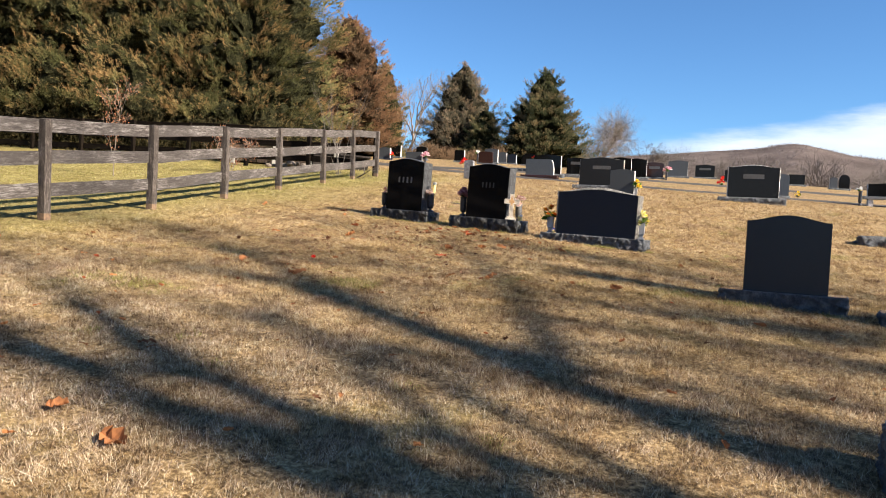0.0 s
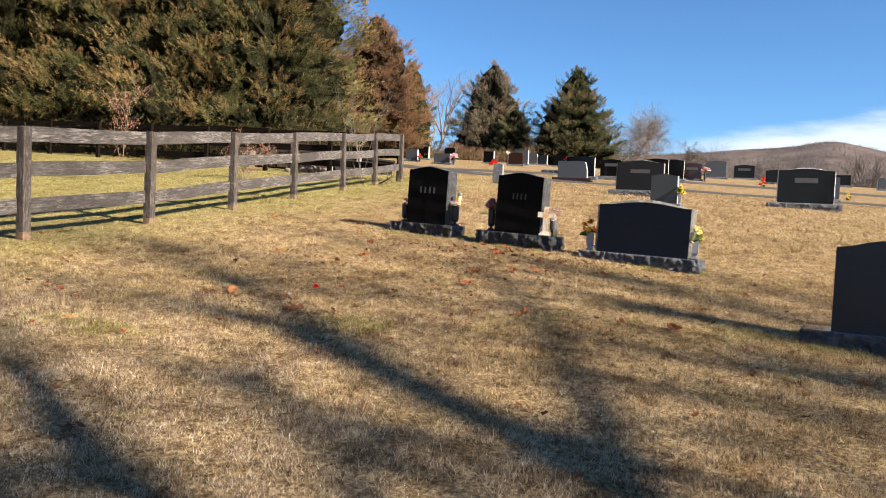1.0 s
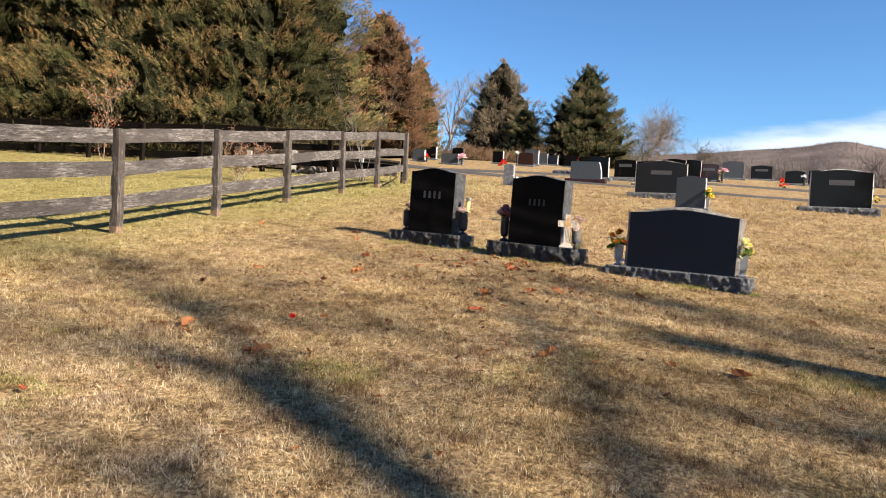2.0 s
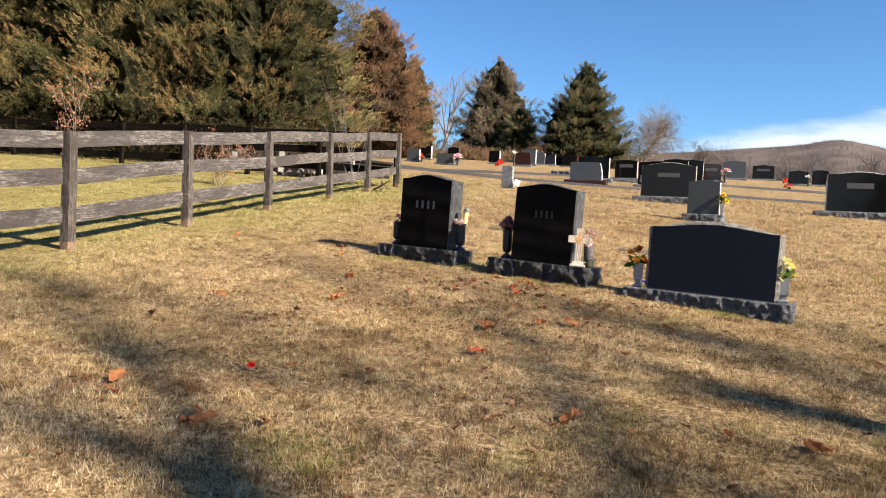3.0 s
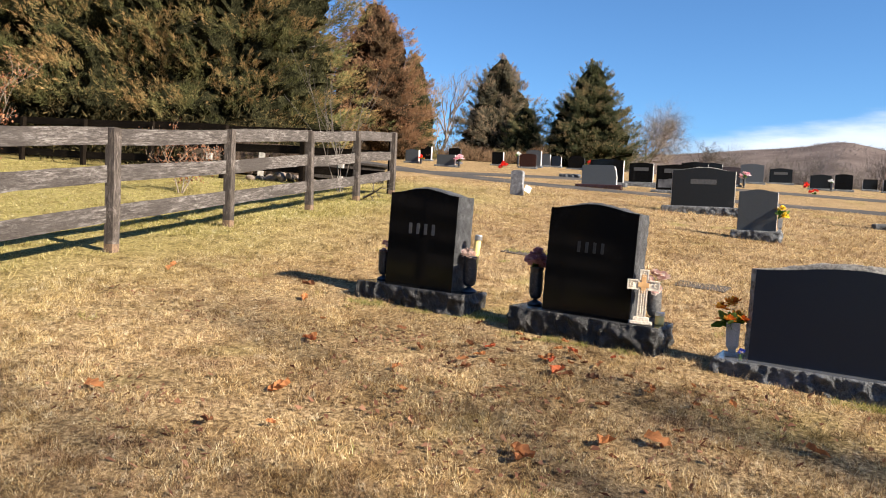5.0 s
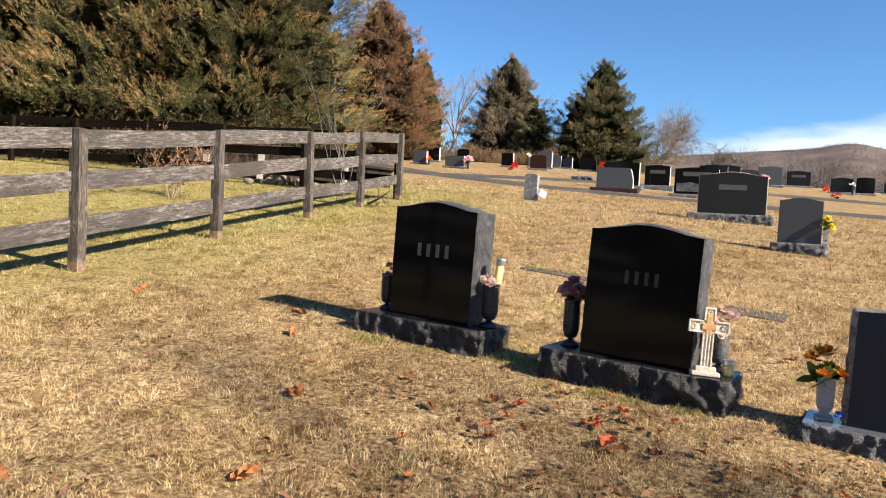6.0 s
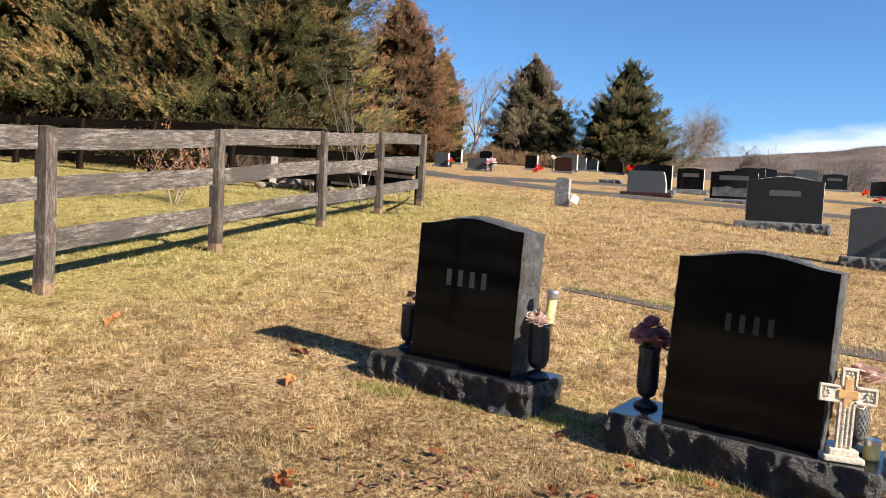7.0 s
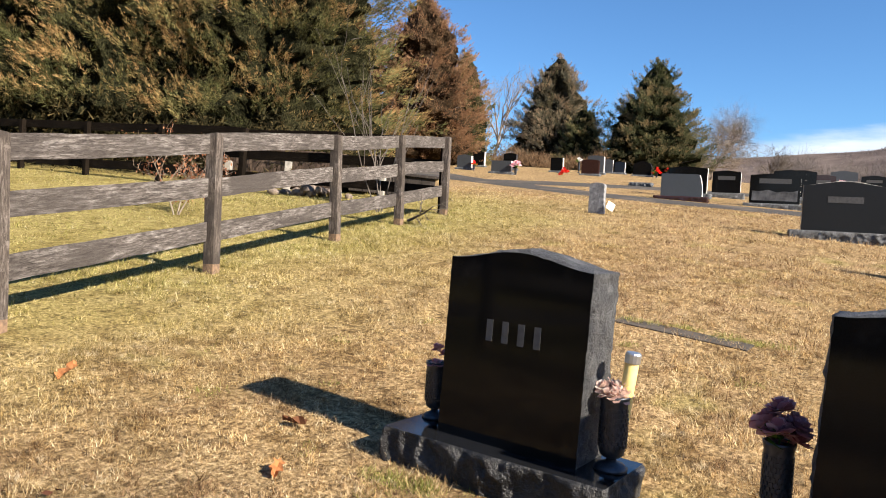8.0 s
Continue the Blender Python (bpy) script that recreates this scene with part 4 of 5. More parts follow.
for i in range(26):
    bm = bmesh.new()
    bmesh.ops.create_icosphere(bm, subdivisions=2, radius=1.0)
    rx, ry, rz = frng.uniform(0.07, 0.15), frng.uniform(0.06, 0.12), frng.uniform(0.04, 0.08)
    for v in bm.verts:
        f = 1 + 0.35 * noise.noise(v.co * 1.3 + Vector((i * 5.1, 0, 0)))
        v.co = Vector((v.co.x * rx * f, v.co.y * ry * f, v.co.z * rz * f))
    u = frng.gauss(0, 0.36)
    o = part("stone", bm, RUBBLE, pile)
    o.matrix_basis = pose(u, frng.gauss(0, 0.14), 0.03 + max(0, 0.16 - 0.22 * abs(u)) * frng.random(), frng.uniform(-20, 20), frng.uniform(-20, 20), frng.uniform(0, 180))

# ---- monuments ----
def rock_base(w, d, h, seed, rough=0.016, cell=0.035, chip=14):
    """A base with pitched sides and a flat top; its front edge lies at y = 0."""
    bm = bmesh.new()
    nx, ny, nz = max(6, int(w / cell)), max(4, int(d / cell)), max(5, int((h + 0.12) / cell))
    loop = [(-w / 2 + w * i / nx, 0, 0, -1) for i in range(nx)] + [(w / 2, d * i / ny, 1, 0) for i in range(ny)] + \
           [(w / 2 - w * i / nx, d, 0, 1) for i in range(nx)] + [(-w / 2, d - d * i / ny, -1, 0) for i in range(ny)]
    rows = []
    for k in range(nz + 1):
        z = -0.12 + (h + 0.12) * k / nz
        row = []
        for x, y, ax, ay in loop:
            s = 0 if k == nz else math.sin(math.pi * min(1, 0.25 + 0.75 * (nz - k) / nz)) * 0.6 + 0.4
            p = Vector((x * chip + seed, y * chip, z * chip * 0.95 + 0.35 * x * chip))
            p += 0.35 * noise.noise_vector(p * 0.9)
            v = 3.0 * noise.voronoi(p)[0][0] ** 2 - 0.9 + 1.1 * noise.voronoi(p * 2.1)[0][0] ** 2 - 0.3 + 0.14 * noise.noise(p * 6)
            o = s * (rough * 0.7 + rough * 1.3 * v)
            row.append(bm.verts.new((x + ax * o, y + ay * o, z)))
        rows.append(row)
    m = len(loop)
    for a, b in zip(rows, rows[1:]):
        for i in range(m):
            bm.faces.new((a[i], a[(i + 1) % m], b[(i + 1) % m], b[i]))
    for f in bm.faces:
        f.smooth = True
    cap = bm.faces.new(rows[-1])
    cap.material_index = 1
    return bm


def die_profile(w, h, rise, style):
    """The outline of an upright slab, from the foot, round over the top."""
    pts = [(-w / 2, 0), (-w / 2, h)]
    for i in range(1, 24):
        f = i / 24
        x = -w / 2 + w * f
        if style == "serp":
            z = h + rise * (0.5 - 0.5 * math.cos(2 * math.pi * f)) ** 0.9
        elif style == "arch":
            z = h + rise * math.sin(math.pi * f) ** 0.75
        elif style == "round":
            z = h + rise * math.sqrt(max(0, 1 - (2 * f - 1) ** 2))
        elif style == "scroll":
            z = h + (rise * 0.25 if f < 0.78 else rise * 0.25 * math.cos((f - 0.78) / 0.22 * math.pi / 2) - 0.62 * h * max(0, (f - 0.9) / 0.1) ** 2)
        else:
            z = h
        pts.append((x, z))
    pts += [(w / 2, h if style != "scroll" else h * 0.42), (w / 2, 0)]
    return pts


def slab(w, h, rise, t, style, rocky, seed, bulge=0.009):
    """Upright slab, y from 0 to t. Material slots: 0 faces, 1 sides and top."""
    bm = bmesh.new()
    prof = die_profile(w, h, rise, style)
    fine = []
    for (x0, z0), (x1, z1) in zip(prof, prof[1:]):
        n = max(1, int(math.hypot(x1 - x0, z1 - z0) / 0.022)) if rocky else 1
        fine += [(x0 + (x1 - x0) * i / n, z0 + (z1 - z0) * i / n) for i in range(n)]
    fine.append(prof[-1])
    depth = 9 if rocky else 1
    rings = []
    for k in range(depth + 1):
        y = t * k / depth
        ring = []
        for x, z in fine:
            inner = 0 < k < depth and z > 0.001
            v = (0.010 * noise.noise((x * 15 + seed, y * 15, z * 15)) + 0.009 * noise.noise((x * 38, y * 38, z * 38 + seed)) + bulge) if inner and rocky else 0
            if rocky and not inner and z > 0.001:
                v = -0.005 * abs(noise.noise((x * 24 + seed, z * 24, k)))
            side = Vector((x / (w / 2), (z - h) / max(0.05, rise) if z > h * 0.98 else 0))
            side = side.normalized() if side.length else side
            ring.append(bm.verts.new((x + side.x * v, y, z + side.y * v)))
        rings.append(ring)
    for a, b in zip(rings, rings[1:]):
        for i in range(len(fine) - 1):
            f = bm.faces.new((a[i], b[i], b[i + 1], a[i + 1]))
            f.material_index = 1
            f.smooth = rocky
    bm.faces.new(rings[0])
    bm.faces.new(rings[-1][::-1])
    bmesh.ops.recalc_face_normals(bm, faces=bm.faces)
    if not rocky:
        edges = [e for e in bm.edges if len(e.link_faces) == 2 and e.link_faces[0].material_index != e.link_faces[1].material_index]
        bmesh.ops.bevel(bm, geom=edges, offset=0.006, segments=2, affect="EDGES")
    return bm


def two(ob, mat):
    ob.data.materials.append(mat)
    return ob


def headstone(x, y, label, base, die, turn=0.0, face=BLACK_POLISH, sides=BLACK_ROCK, rock=BLACK_ROCK, top=None, style="serp", rise=0.06, rocky=True, ins=None, panel=None, z=None, group="upright headstones",
              seed=1, lean=0.0, scene_etch=False, tilt=0.0, letters=None, bulge=0.009):
    """base: width, depth, height; die: width, height, thickness, setback, offset. x, y: the middle of the base's front foot."""
    g = ht(x, y) if z is None else z
    h = empty("headstone", pose(x, y, g, lean, tilt, turn), label, "headstone", group)
    bw, bd, bh = base
    dw, dh, dt, back, off = die
    if bh > 0:
        b = two(part("base", rock_base(bw, bd, bh, seed, 0.014 if rock is BLACK_ROCK else 0.011, 0.0115 if y < 12 else 0.022 if y < 25 else 0.04, 10 if rock is BLACK_ROCK else 19), rock, h), top or face)
    d = two(part("die", slab(dw, dh, rise, dt, style, rocky, seed, bulge), face, h), sides)
    d.location = (off, back, bh if bh > 0 else -0.05)
    if ins:
        n, iw, ih, iz = ins
        bm = bmesh.new()
        step = iw / n
        for i in range(n):
            box(bm, -iw / 2 + step * (i + 0.3), -iw / 2 + step * (i + 0.7), -0.0012, 0.004, iz, iz + ih)
        part("inscription", bm, letters or LETTER, d, "pale worn lettering shown as bars")
    if panel:
        pw, ph, pz = panel
        bm = box(bmesh.new(), -pw / 2, pw / 2, -0.004, 0.004, pz, pz + ph, 0.002)
        part("name_panel", bm, PANEL, d, "frosted grey name panel")
    if scene_etch:
        bm = bmesh.new()
        v = [bm.verts.new((-dw * 0.45 + dw * 0.9 * i / 20, -0.003, dh * (0.44 + 0.10 * noise.noise((i * 0.22, 2, 0))))) for i in range(21)]
        u = [bm.verts.new((-dw * 0.45 + dw * 0.9 * i / 20, -0.003, dh * 0.1)) for i in range(21)]
        for i in range(20):
            bm.faces.new((u[i], u[i + 1], v[i + 1], v[i]))
        part("etched_scene", bm, ETCH, d, "etched landscape in pale grey")
    return h


# the three stones of the near row: middle of the base's front foot, height of the base, turn and tilt
ROW = {"first": (-4.387, 10.481, 1.335, 0.155, -8.5, 1.7), "second": (-2.940, 10.198, 1.26, 0.165, -8.5, 2.2), "third": (-1.335, 9.926, 1.095, 0.155, -8.5, 1.5)}


def near_stone(which, label, width, depth, *rest, **more):
    x, y, z, bh, turn, tilt = ROW[which]
    return headstone(x, y, label, (width, depth, bh), *rest, turn=turn, z=z, tilt=tilt, **more)


def on_base(which, u, v):
    """A place on top of a near stone's base, u along it from its middle, v back from its front edge."""
    x, y, z, bh, turn, tilt = ROW[which]
    return tuple(pose(x, y, z, 0, tilt, turn) @ Vector((u, v, bh)))


near_stone("first", "black granite headstone with polished face and rock-pitched base", 1.0, 0.40, (0.64, 0.75, 0.26, 0.115, 0.0155), sides=SIDE_ROCK, top=TOP_BLACK, ins=(4, 0.29, 0.088, 0.425), rise=0.047, seed=3)
near_stone("second", "black granite headstone with polished face and rock-pitched base", 1.085, 0.40, (0.645, 0.74, 0.25, 0.09, -0.003), sides=SIDE_ROCK, top=TOP_BLACK, ins=(4, 0.23, 0.076, 0.44), rise=0.044, seed=9, letters=FAINT_LETTER)
near_stone("third", "wide dark grey granite headstone with low arched top", 1.44, 0.36, (1.10, 0.577, 0.20, 0.11, 0.0215), face=DARK_POLISH, sides=PITCHED_PALE, rock=STEEL_ROCK, top=TOP_POLISH, rise=0.05, seed=14, bulge=0.028)
headstone(0.82, 7.08, "dark granite headstone on a broad pitched base", (1.05, 0.36, 0.14), (0.71, 0.645, 0.18, 0.09, 0.02), -8, DARK_POLISH, GREY_POLISH, STEEL_ROCK, TOP_POLISH, "serp", 0.06, seed=22, rocky=False)
headstone(2.09, 6.72, "grey granite headstone on a pitched base", (1.05, 0.36, 0.14), (0.7, 0.6, 0.18, 0.09, 0.1), -8, DARK_POLISH, GREY_POLISH, STEEL_ROCK, TOP_POLISH, "serp", 0.06, seed=25, rocky=False)
headstone(1.47, 3.08, "grey granite headstone with small red flowers", (1.1, 0.36, 0.27), (0.5, 0.6, 0.18, 0.09, 0.2), -8, DARK_POLISH, GREY_POLISH, STEEL_ROCK, TOP_POLISH, "serp", 0.06, seed=27, rocky=False)
# the next rows uphill
headstone(-1.77, 17.2, "small grey granite headstone on a pitched base", (0.70, 0.34, 0.15), (0.545, 0.58, 0.16, 0.08, 0.0), -4, SLATE, LIGHT_SIDE, STEEL_ROCK, GREY_POLISH, "serp", 0.04, seed=31, rocky=False)
headstone(-2.79, 21.1, "wide black granite headstone with frosted name panel", (1.52, 0.36, 0.16), (1.21, 0.72, 0.2, 0.09, 0.02), 0, CHARCOAL, PITCHED_PALE, STEEL_ROCK, GREY_POLISH, "serp", 0.07, panel=(0.5, 0.1, 0.45), seed=33)
headstone(1.19, 21.3, "wide black granite headstone with frosted name panel", (1.68, 0.36, 0.15), (1.27, 0.8, 0.2, 0.09, 0.02), 0, BLACK_POLISH, LIGHT_SIDE, STEEL_ROCK, GREY_POLISH, "serp", 0.06, panel=(0.52, 0.12, 0.5), seed=35)
headstone(-6.74, 31.2, "low grey granite headstone with a scrolled end", (1.58, 0.4, 0.13), (1.2, 0.66, 0.2, 0.1, 0.0), 0, GREY_DIM, LIGHT_SIDE, RED_POLISH, GREY_POLISH, "scroll", 0.05, seed=37, rocky=False)
headstone(-6.9, 33.5, "black granite headstone with pale sawn sides", (1.5, 0.4, 0.14), (1.24, 0.82, 0.2, 0.1, 0.0), 0, BLACK_POLISH, LIGHT_SIDE, STEEL_ROCK, None, "serp", 0.05, seed=39, rocky=False)
headstone(-5.83, 35.0, "black granite headstone with frosted name panel", (1.18, 0.36, 0.18), (0.91, 0.72, 0.2, 0.09, 0), 0, BLACK_POLISH, LIGHT_SIDE, STEEL_ROCK, GREY_POLISH, "serp", 0.04, panel=(0.55, 0.13, 0.44), seed=41, rocky=False)
headstone(-4.2, 31.5, "black granite headstone etched with a landscape", (1.62, 0.36, 0.13), (1.35, 0.82, 0.2, 0.09, 0.02), 0, BLACK_POLISH, LIGHT_SIDE, STEEL_ROCK, GREY_POLISH, "serp", 0.05, panel=(0.85, 0.14, 0.58), seed=43, rocky=False, scene_etch=True)
headstone(-3.9, 35.6, "black granite headstone with pale sawn sides", (1.3, 0.36, 0.2), (1.0, 0.85, 0.2, 0.09, 0), 0, BLACK_POLISH, LIGHT_SIDE, STEEL_ROCK, None, "serp", 0.05, seed=45, rocky=False)
# far stones: x, y, width, height, face, sides, style, label
for i, (x, y, w, h, face, sides, style, label) in enumerate((
        (-18.3, 41, 0.74, 0.58, GREY_DIM, LIGHT_SIDE, "serp", "small grey granite headstone"),
        (-19.7, 46, 0.7, 0.72, BLACK_POLISH, LIGHT_SIDE, "serp", "dark headstone with pale sides"),
        (-15.8, 39.5, 0.95, 0.5, GREY_DIM, LIGHT_SIDE, "flat", "low wide grey granite headstone"),
        (-17.3, 44.5, 0.7, 0.72, BLACK_POLISH, BLACK_ROCK, "arch", "black granite headstone with arched top"),
        (-15.25, 46, 0.66, 0.68, BLACK_POLISH, LIGHT_SIDE, "flat", "black granite headstone with pale sides"),
        (-13.2, 45, 0.88, 0.66, RED_POLISH, RED_POLISH, "arch", "dark brown granite headstone"),
        (-13.7, 48, 0.9, 0.85, GREY_DIM, LIGHT_SIDE, "arch", "pale grey granite headstone"),
        (-14.0, 52, 0.58, 0.68, GREY_DIM, LIGHT_SIDE, "serp", "small grey granite headstone"),
        (-13.3, 52, 0.6, 0.58, DARK_POLISH, LIGHT_SIDE, "serp", "small dark granite headstone"),
        (-11.6, 50, 1.0, 0.45, BLACK_POLISH, BLACK_ROCK, "round", "black granite headstone with rounded top"),
        (-12.7, 55, 0.8, 0.6, GREY_DIM, LIGHT_SIDE, "flat", "small grey granite headstone"),
        (-3.55, 40, 1.0, 0.9, BLACK_POLISH, LIGHT_SIDE, "serp", "black granite headstone with pale sides"),
        (-2.8, 42, 0.95, 0.74, RED_POLISH, RED_POLISH, "arch", "dark red granite headstone with name panel"),
        (-1.83, 48, 1.15, 0.9, GREY_DIM, LIGHT_SIDE, "serp", "grey granite headstone with pale sides"),
        (-0.3, 52, 1.2, 0.76, BLACK_POLISH, LIGHT_SIDE, "serp", "black granite headstone with frosted name panel"),
        (5.0, 50, 0.9, 0.6, BLACK_POLISH, LIGHT_SIDE, "flat", "low black granite headstone"),
        (4.2, 52, 0.7, 0.55, BLACK_POLISH, LIGHT_SIDE, "flat", "low black granite headstone"),
        (2.6, 30, 0.5, 0.75, GREY_DIM, LIGHT_SIDE, "serp", "grey granite headstone"),
        (7.3, 48, 0.55, 0.5, BLACK_POLISH, BLACK_ROCK, "round", "small black stone with rounded top"),
        (6.75, 48, 0.4, 0.55, GREY_DIM, LIGHT_SIDE, "serp", "small grey granite headstone"),
        (1.3, 46, 0.95, 0.62, BLACK_POLISH, LIGHT_SIDE, "serp", "low black granite headstone with flowers"),
        (2.4, 47, 0.8, 0.7, BLACK_POLISH, LIGHT_SIDE, "arch", "black granite headstone with pale sides"))):
    headstone(x, y, label + " on the hilltop", (w * 1.18, 0.36, 0.1), (w, h, 0.2, 0.08, 0), 0, face, sides, STEEL_ROCK, GREY_POLISH, style, 0.06 if style != "round" else 0.3, rocky=False, seed=50 + i,
              panel=(w * 0.6, 0.14, h * 0.6) if "panel" in label else None, group="far headstones")


# ---- older tablet and flush markers ----
t = empty("stone_tablet", pose(-6.88, 21.8, ht(-6.88, 21.8), 0, 0, -4), "old weathered marble tablet with rounded top", "headstone")
tb = two(part("slab", slab(0.29, 0.55, 0.05, 0.13, "round", False, 71), MARBLE, t), MARBLE)
tb.location = (0, 0, -0.02)
cd = part("card", box(bmesh.new(), -0.075, 0.075, -0.004, 0.004, -0.075, 0.075, 0.002), CARD)
cd.matrix_world = pose(-6.60, 21.80, ht(-6.60, 21.80) + 0.16, -14, 28, 35)
tagged(cd, "small white card leaning beside the marble tablet", "card")
for x, y, w, d, turn, label in ((-4.1, 13.40, 1.0, 0.18, -12, "dark flush bronze grave marker set in the lawn"), (-2.3, 12.75, 0.5, 0.3, -10, "small flush stone marker set in the lawn")):
    bm = box(bmesh.new(), -w / 2, w / 2, 0, d, -0.05, 0.012, 0.006)
    o = part("grave_marker", bm, MARKER)
    ex = Vector((math.cos(radians(turn)), math.sin(radians(turn)), 0))
    ey = Vector((-ex.y, ex.x, 0))
    for e in (ex, ey):
        e.z = (ht(x + e.x * 0.4, y + e.y * 0.4) - ht(x - e.x * 0.4, y - e.y * 0.4)) / 0.8
    ex.normalize()
    up = ex.cross(ey).normalized()
    ey = up.cross(ex)
    o.matrix_world = Matrix.Translation((x, y, ht(x, y) - 0.004)) @ Matrix((ex, ey, up)).transposed().to_4x4()
    tagged(o, label, "marker")
for x, y, w, label in ((-9.25, 37.8, 0.86, "low rock-pitched grey marker by the lane"), (2.85, 13.1, 0.8, "low rock-pitched grey pillow marker")):
    o = two(part("pillow_marker", rock_base(w, 0.3, 0.18, int(w * 100), 0.03), STEEL_ROCK), STEEL_ROCK)
    o.matrix_world = pose(x, y, ht(x, y))
    tagged(o, label, "marker")
bn = empty("bench_monument", pose(5.9, 29, ht(5.9, 29)), "dark granite bench-like monument on two pale legs", "monument")
two(part("slab", slab(1.3, 0.42, 0.04, 0.2, "serp", False, 80), BLACK_POLISH, bn), LIGHT_SIDE).location = (0, 0.1, 0.38)
part("seat", box(bmesh.new(), -0.8, 0.8, 0, 0.4, 0.28, 0.377, 0.01), GREY_POLISH, bn)
for sx in (-0.55, 0.55):
    part("leg", box(bmesh.new(), sx - 0.08, sx + 0.08, 0.05, 0.35, -0.05, 0.278, 0.01), LIGHT_SIDE, bn)


# ---- vases and flowers ----
POINTED = ("lemon", "yellow", "orange", "white")


def petals(n, r, seed, pointed=False):
    """A rosette of cupped petals round an axis that tips to one side; six corners each."""
    rng = np.random.default_rng(seed)
    axis = np.array((rng.normal(0, 0.5), rng.normal(0, 0.5), 1.0))
    axis /= np.linalg.norm(axis)
    e0 = np.cross(axis, (0.3, 0.8, 0.1))
    e0 /= np.linalg.norm(e0)
    e1 = np.cross(axis, e0)
    out = []
    shape = ((0, 0.10), (0.45, 0.30), (0.85, 0.08)) if pointed else ((0, 0.12), (0.55, 0.42), (0.95, 0.26))
    for i in range(n):
        f = (i + 0.5) / n
        az = i * 2.4 + rng.normal(0, 0.2)
        tilt = radians(20 + 85 * f + rng.normal(0, 8))
        o = e0 * math.cos(az) + e1 * math.sin(az)
        d = axis * math.cos(tilt) + o * math.sin(tilt)
        w = np.cross(axis, o)
        lift = axis * math.sin(tilt) - o * math.cos(tilt)
        ln = r * rng.uniform(0.8, 1.15) * (0.65 + 0.4 * f)
        root = o * r * 0.10 * f - axis * r * 0.15 * f
        ring = [root + d * ln * u + w * ln * h + lift * ln * 0.22 * u * u for u, h in shape] + [root + d * ln * u - w * ln * h + lift * ln * 0.22 * u * u for u, h in shape[::-1]]
        out += ring
    return np.array(out)


def bouquet(x, y, z, colour, r, size, n, seed, label, leaves=0, heads=5, tall=0.8):
    b = empty("bouquet", pose(x, y, z, 0, 0, seed * 37), label, "flowers")
    rng = np.random.default_rng(seed)
    stems = []
    for i in range(heads):
        a = 2.4 * i + rng.uniform(0, 0.8)
        o = np.array((math.cos(a), math.sin(a), 0)) * r * (0.0 if i == 0 else rng.uniform(0.45, 0.75)) + np.array((0, 0, r * tall * (1.1 if i == 0 else rng.uniform(0.1, 0.95))))
        stems += [np.array((0.006, 0, -0.10)), np.array((-0.004, 0.006, -0.10)), o]
        part("flower", soup("flower", petals(min(44, max(12, n // heads)), r * rng.uniform(0.42, 0.58), seed * 10 + i, colour in POINTED) + o, 6, FLOWER[colour]), None, b)
    part("stems", soup("stems", stems, 3, FLOWER["green"]), None, b)
    for i in range(leaves // 10):
        a = 2.1 * i + rng.uniform(0, 0.6)
        o = np.array((math.cos(a), math.sin(a), 0)) * r * 0.35 + np.array((0, 0, r * 0.2))
        part("leaf_spray", soup("leaf_spray", petals(7, r * rng.uniform(0.6, 0.9), seed * 10 + 50 + i, True) + o, 6, FLOWER["green"]), None, b)
    return b


def vase(x, y, z, h, r, label, mat=BRONZE, ribs=True):
    """A flared cemetery vase on a round foot, with raised fretwork bars."""
    v = empty("flower_vase", pose(x, y, z), label, "vase", "flower vases")
    foot = lathe([(r * 1.0, 0), (r * 1.02, h * 0.03), (r * 0.8, h * 0.08), (r * 0.34, h * 0.12), (r * 0.28, h * 0.16)])
    part("foot", foot, mat, v, smooth=True)
    cup = lathe([(r * 0.28, h * 0.16), (r * 0.52, h * 0.175), (r * 0.72, h * 0.215), (r * 0.80, h * 0.29), (r * 0.82, h * 0.45), (r * 0.85, h * 0.9), (r * 0.93, h * 0.97), (r * 0.95, h), (r * 0.82, h), (r * 0.75, h * 0.9)])
    c = part("cup", cup, mat, v, smooth=True)
    if ribs:
        bm = bmesh.new()
        for i in range(18):
            a = 2 * math.pi * i / 18
            for k in range(9):
                zz = h * (0.34 + 0.06 * k)
                q = a + (0.17 if k % 2 else 0)
                rr = r * 0.83
                m = Matrix.Translation((rr * math.cos(q), rr * math.sin(q), zz)) @ Matrix.Rotation(q, 4, "Z") @ Matrix.Diagonal((0.006, 0.010, h * 0.045, 1))
                bmesh.ops.create_cube(bm, size=1.0, matrix=m)
        part("fretwork", bm, mat, c)
    return v


def block_vase(x, y, z, h, w, label):
    v = empty("flower_vase", pose(x, y, z), label, "vase", "flower vases")
    part("foot", box(bmesh.new(), -w * 0.55, w * 0.55, -w * 0.55, w * 0.55, 0, h * 0.09, 0.005), VASE_GREY, v)
    bm = lathe([(w * 0.45, h * 0.09), (w * 0.42, h * 0.2), (w * 0.72, h * 0.32), (w * 0.8, h), (w * 0.62, h), (w * 0.55, h * 0.9)], 4)
    o = part("cup", bm, VASE_GREY, v)
    o.rotation_euler = (0, 0, radians(45))
    return v


def vase_with(which, u, v, h, r, label, colour, spread_r, n, seed, flowers, mat=BRONZE, drop=0.015, **more):
    x, y, z = on_base(which, u, v)
    vase(x, y, z, h, r, label, mat)
    bouquet(x, y, z + h - drop, colour, spread_r, 0.035, n, seed, flowers, **more)


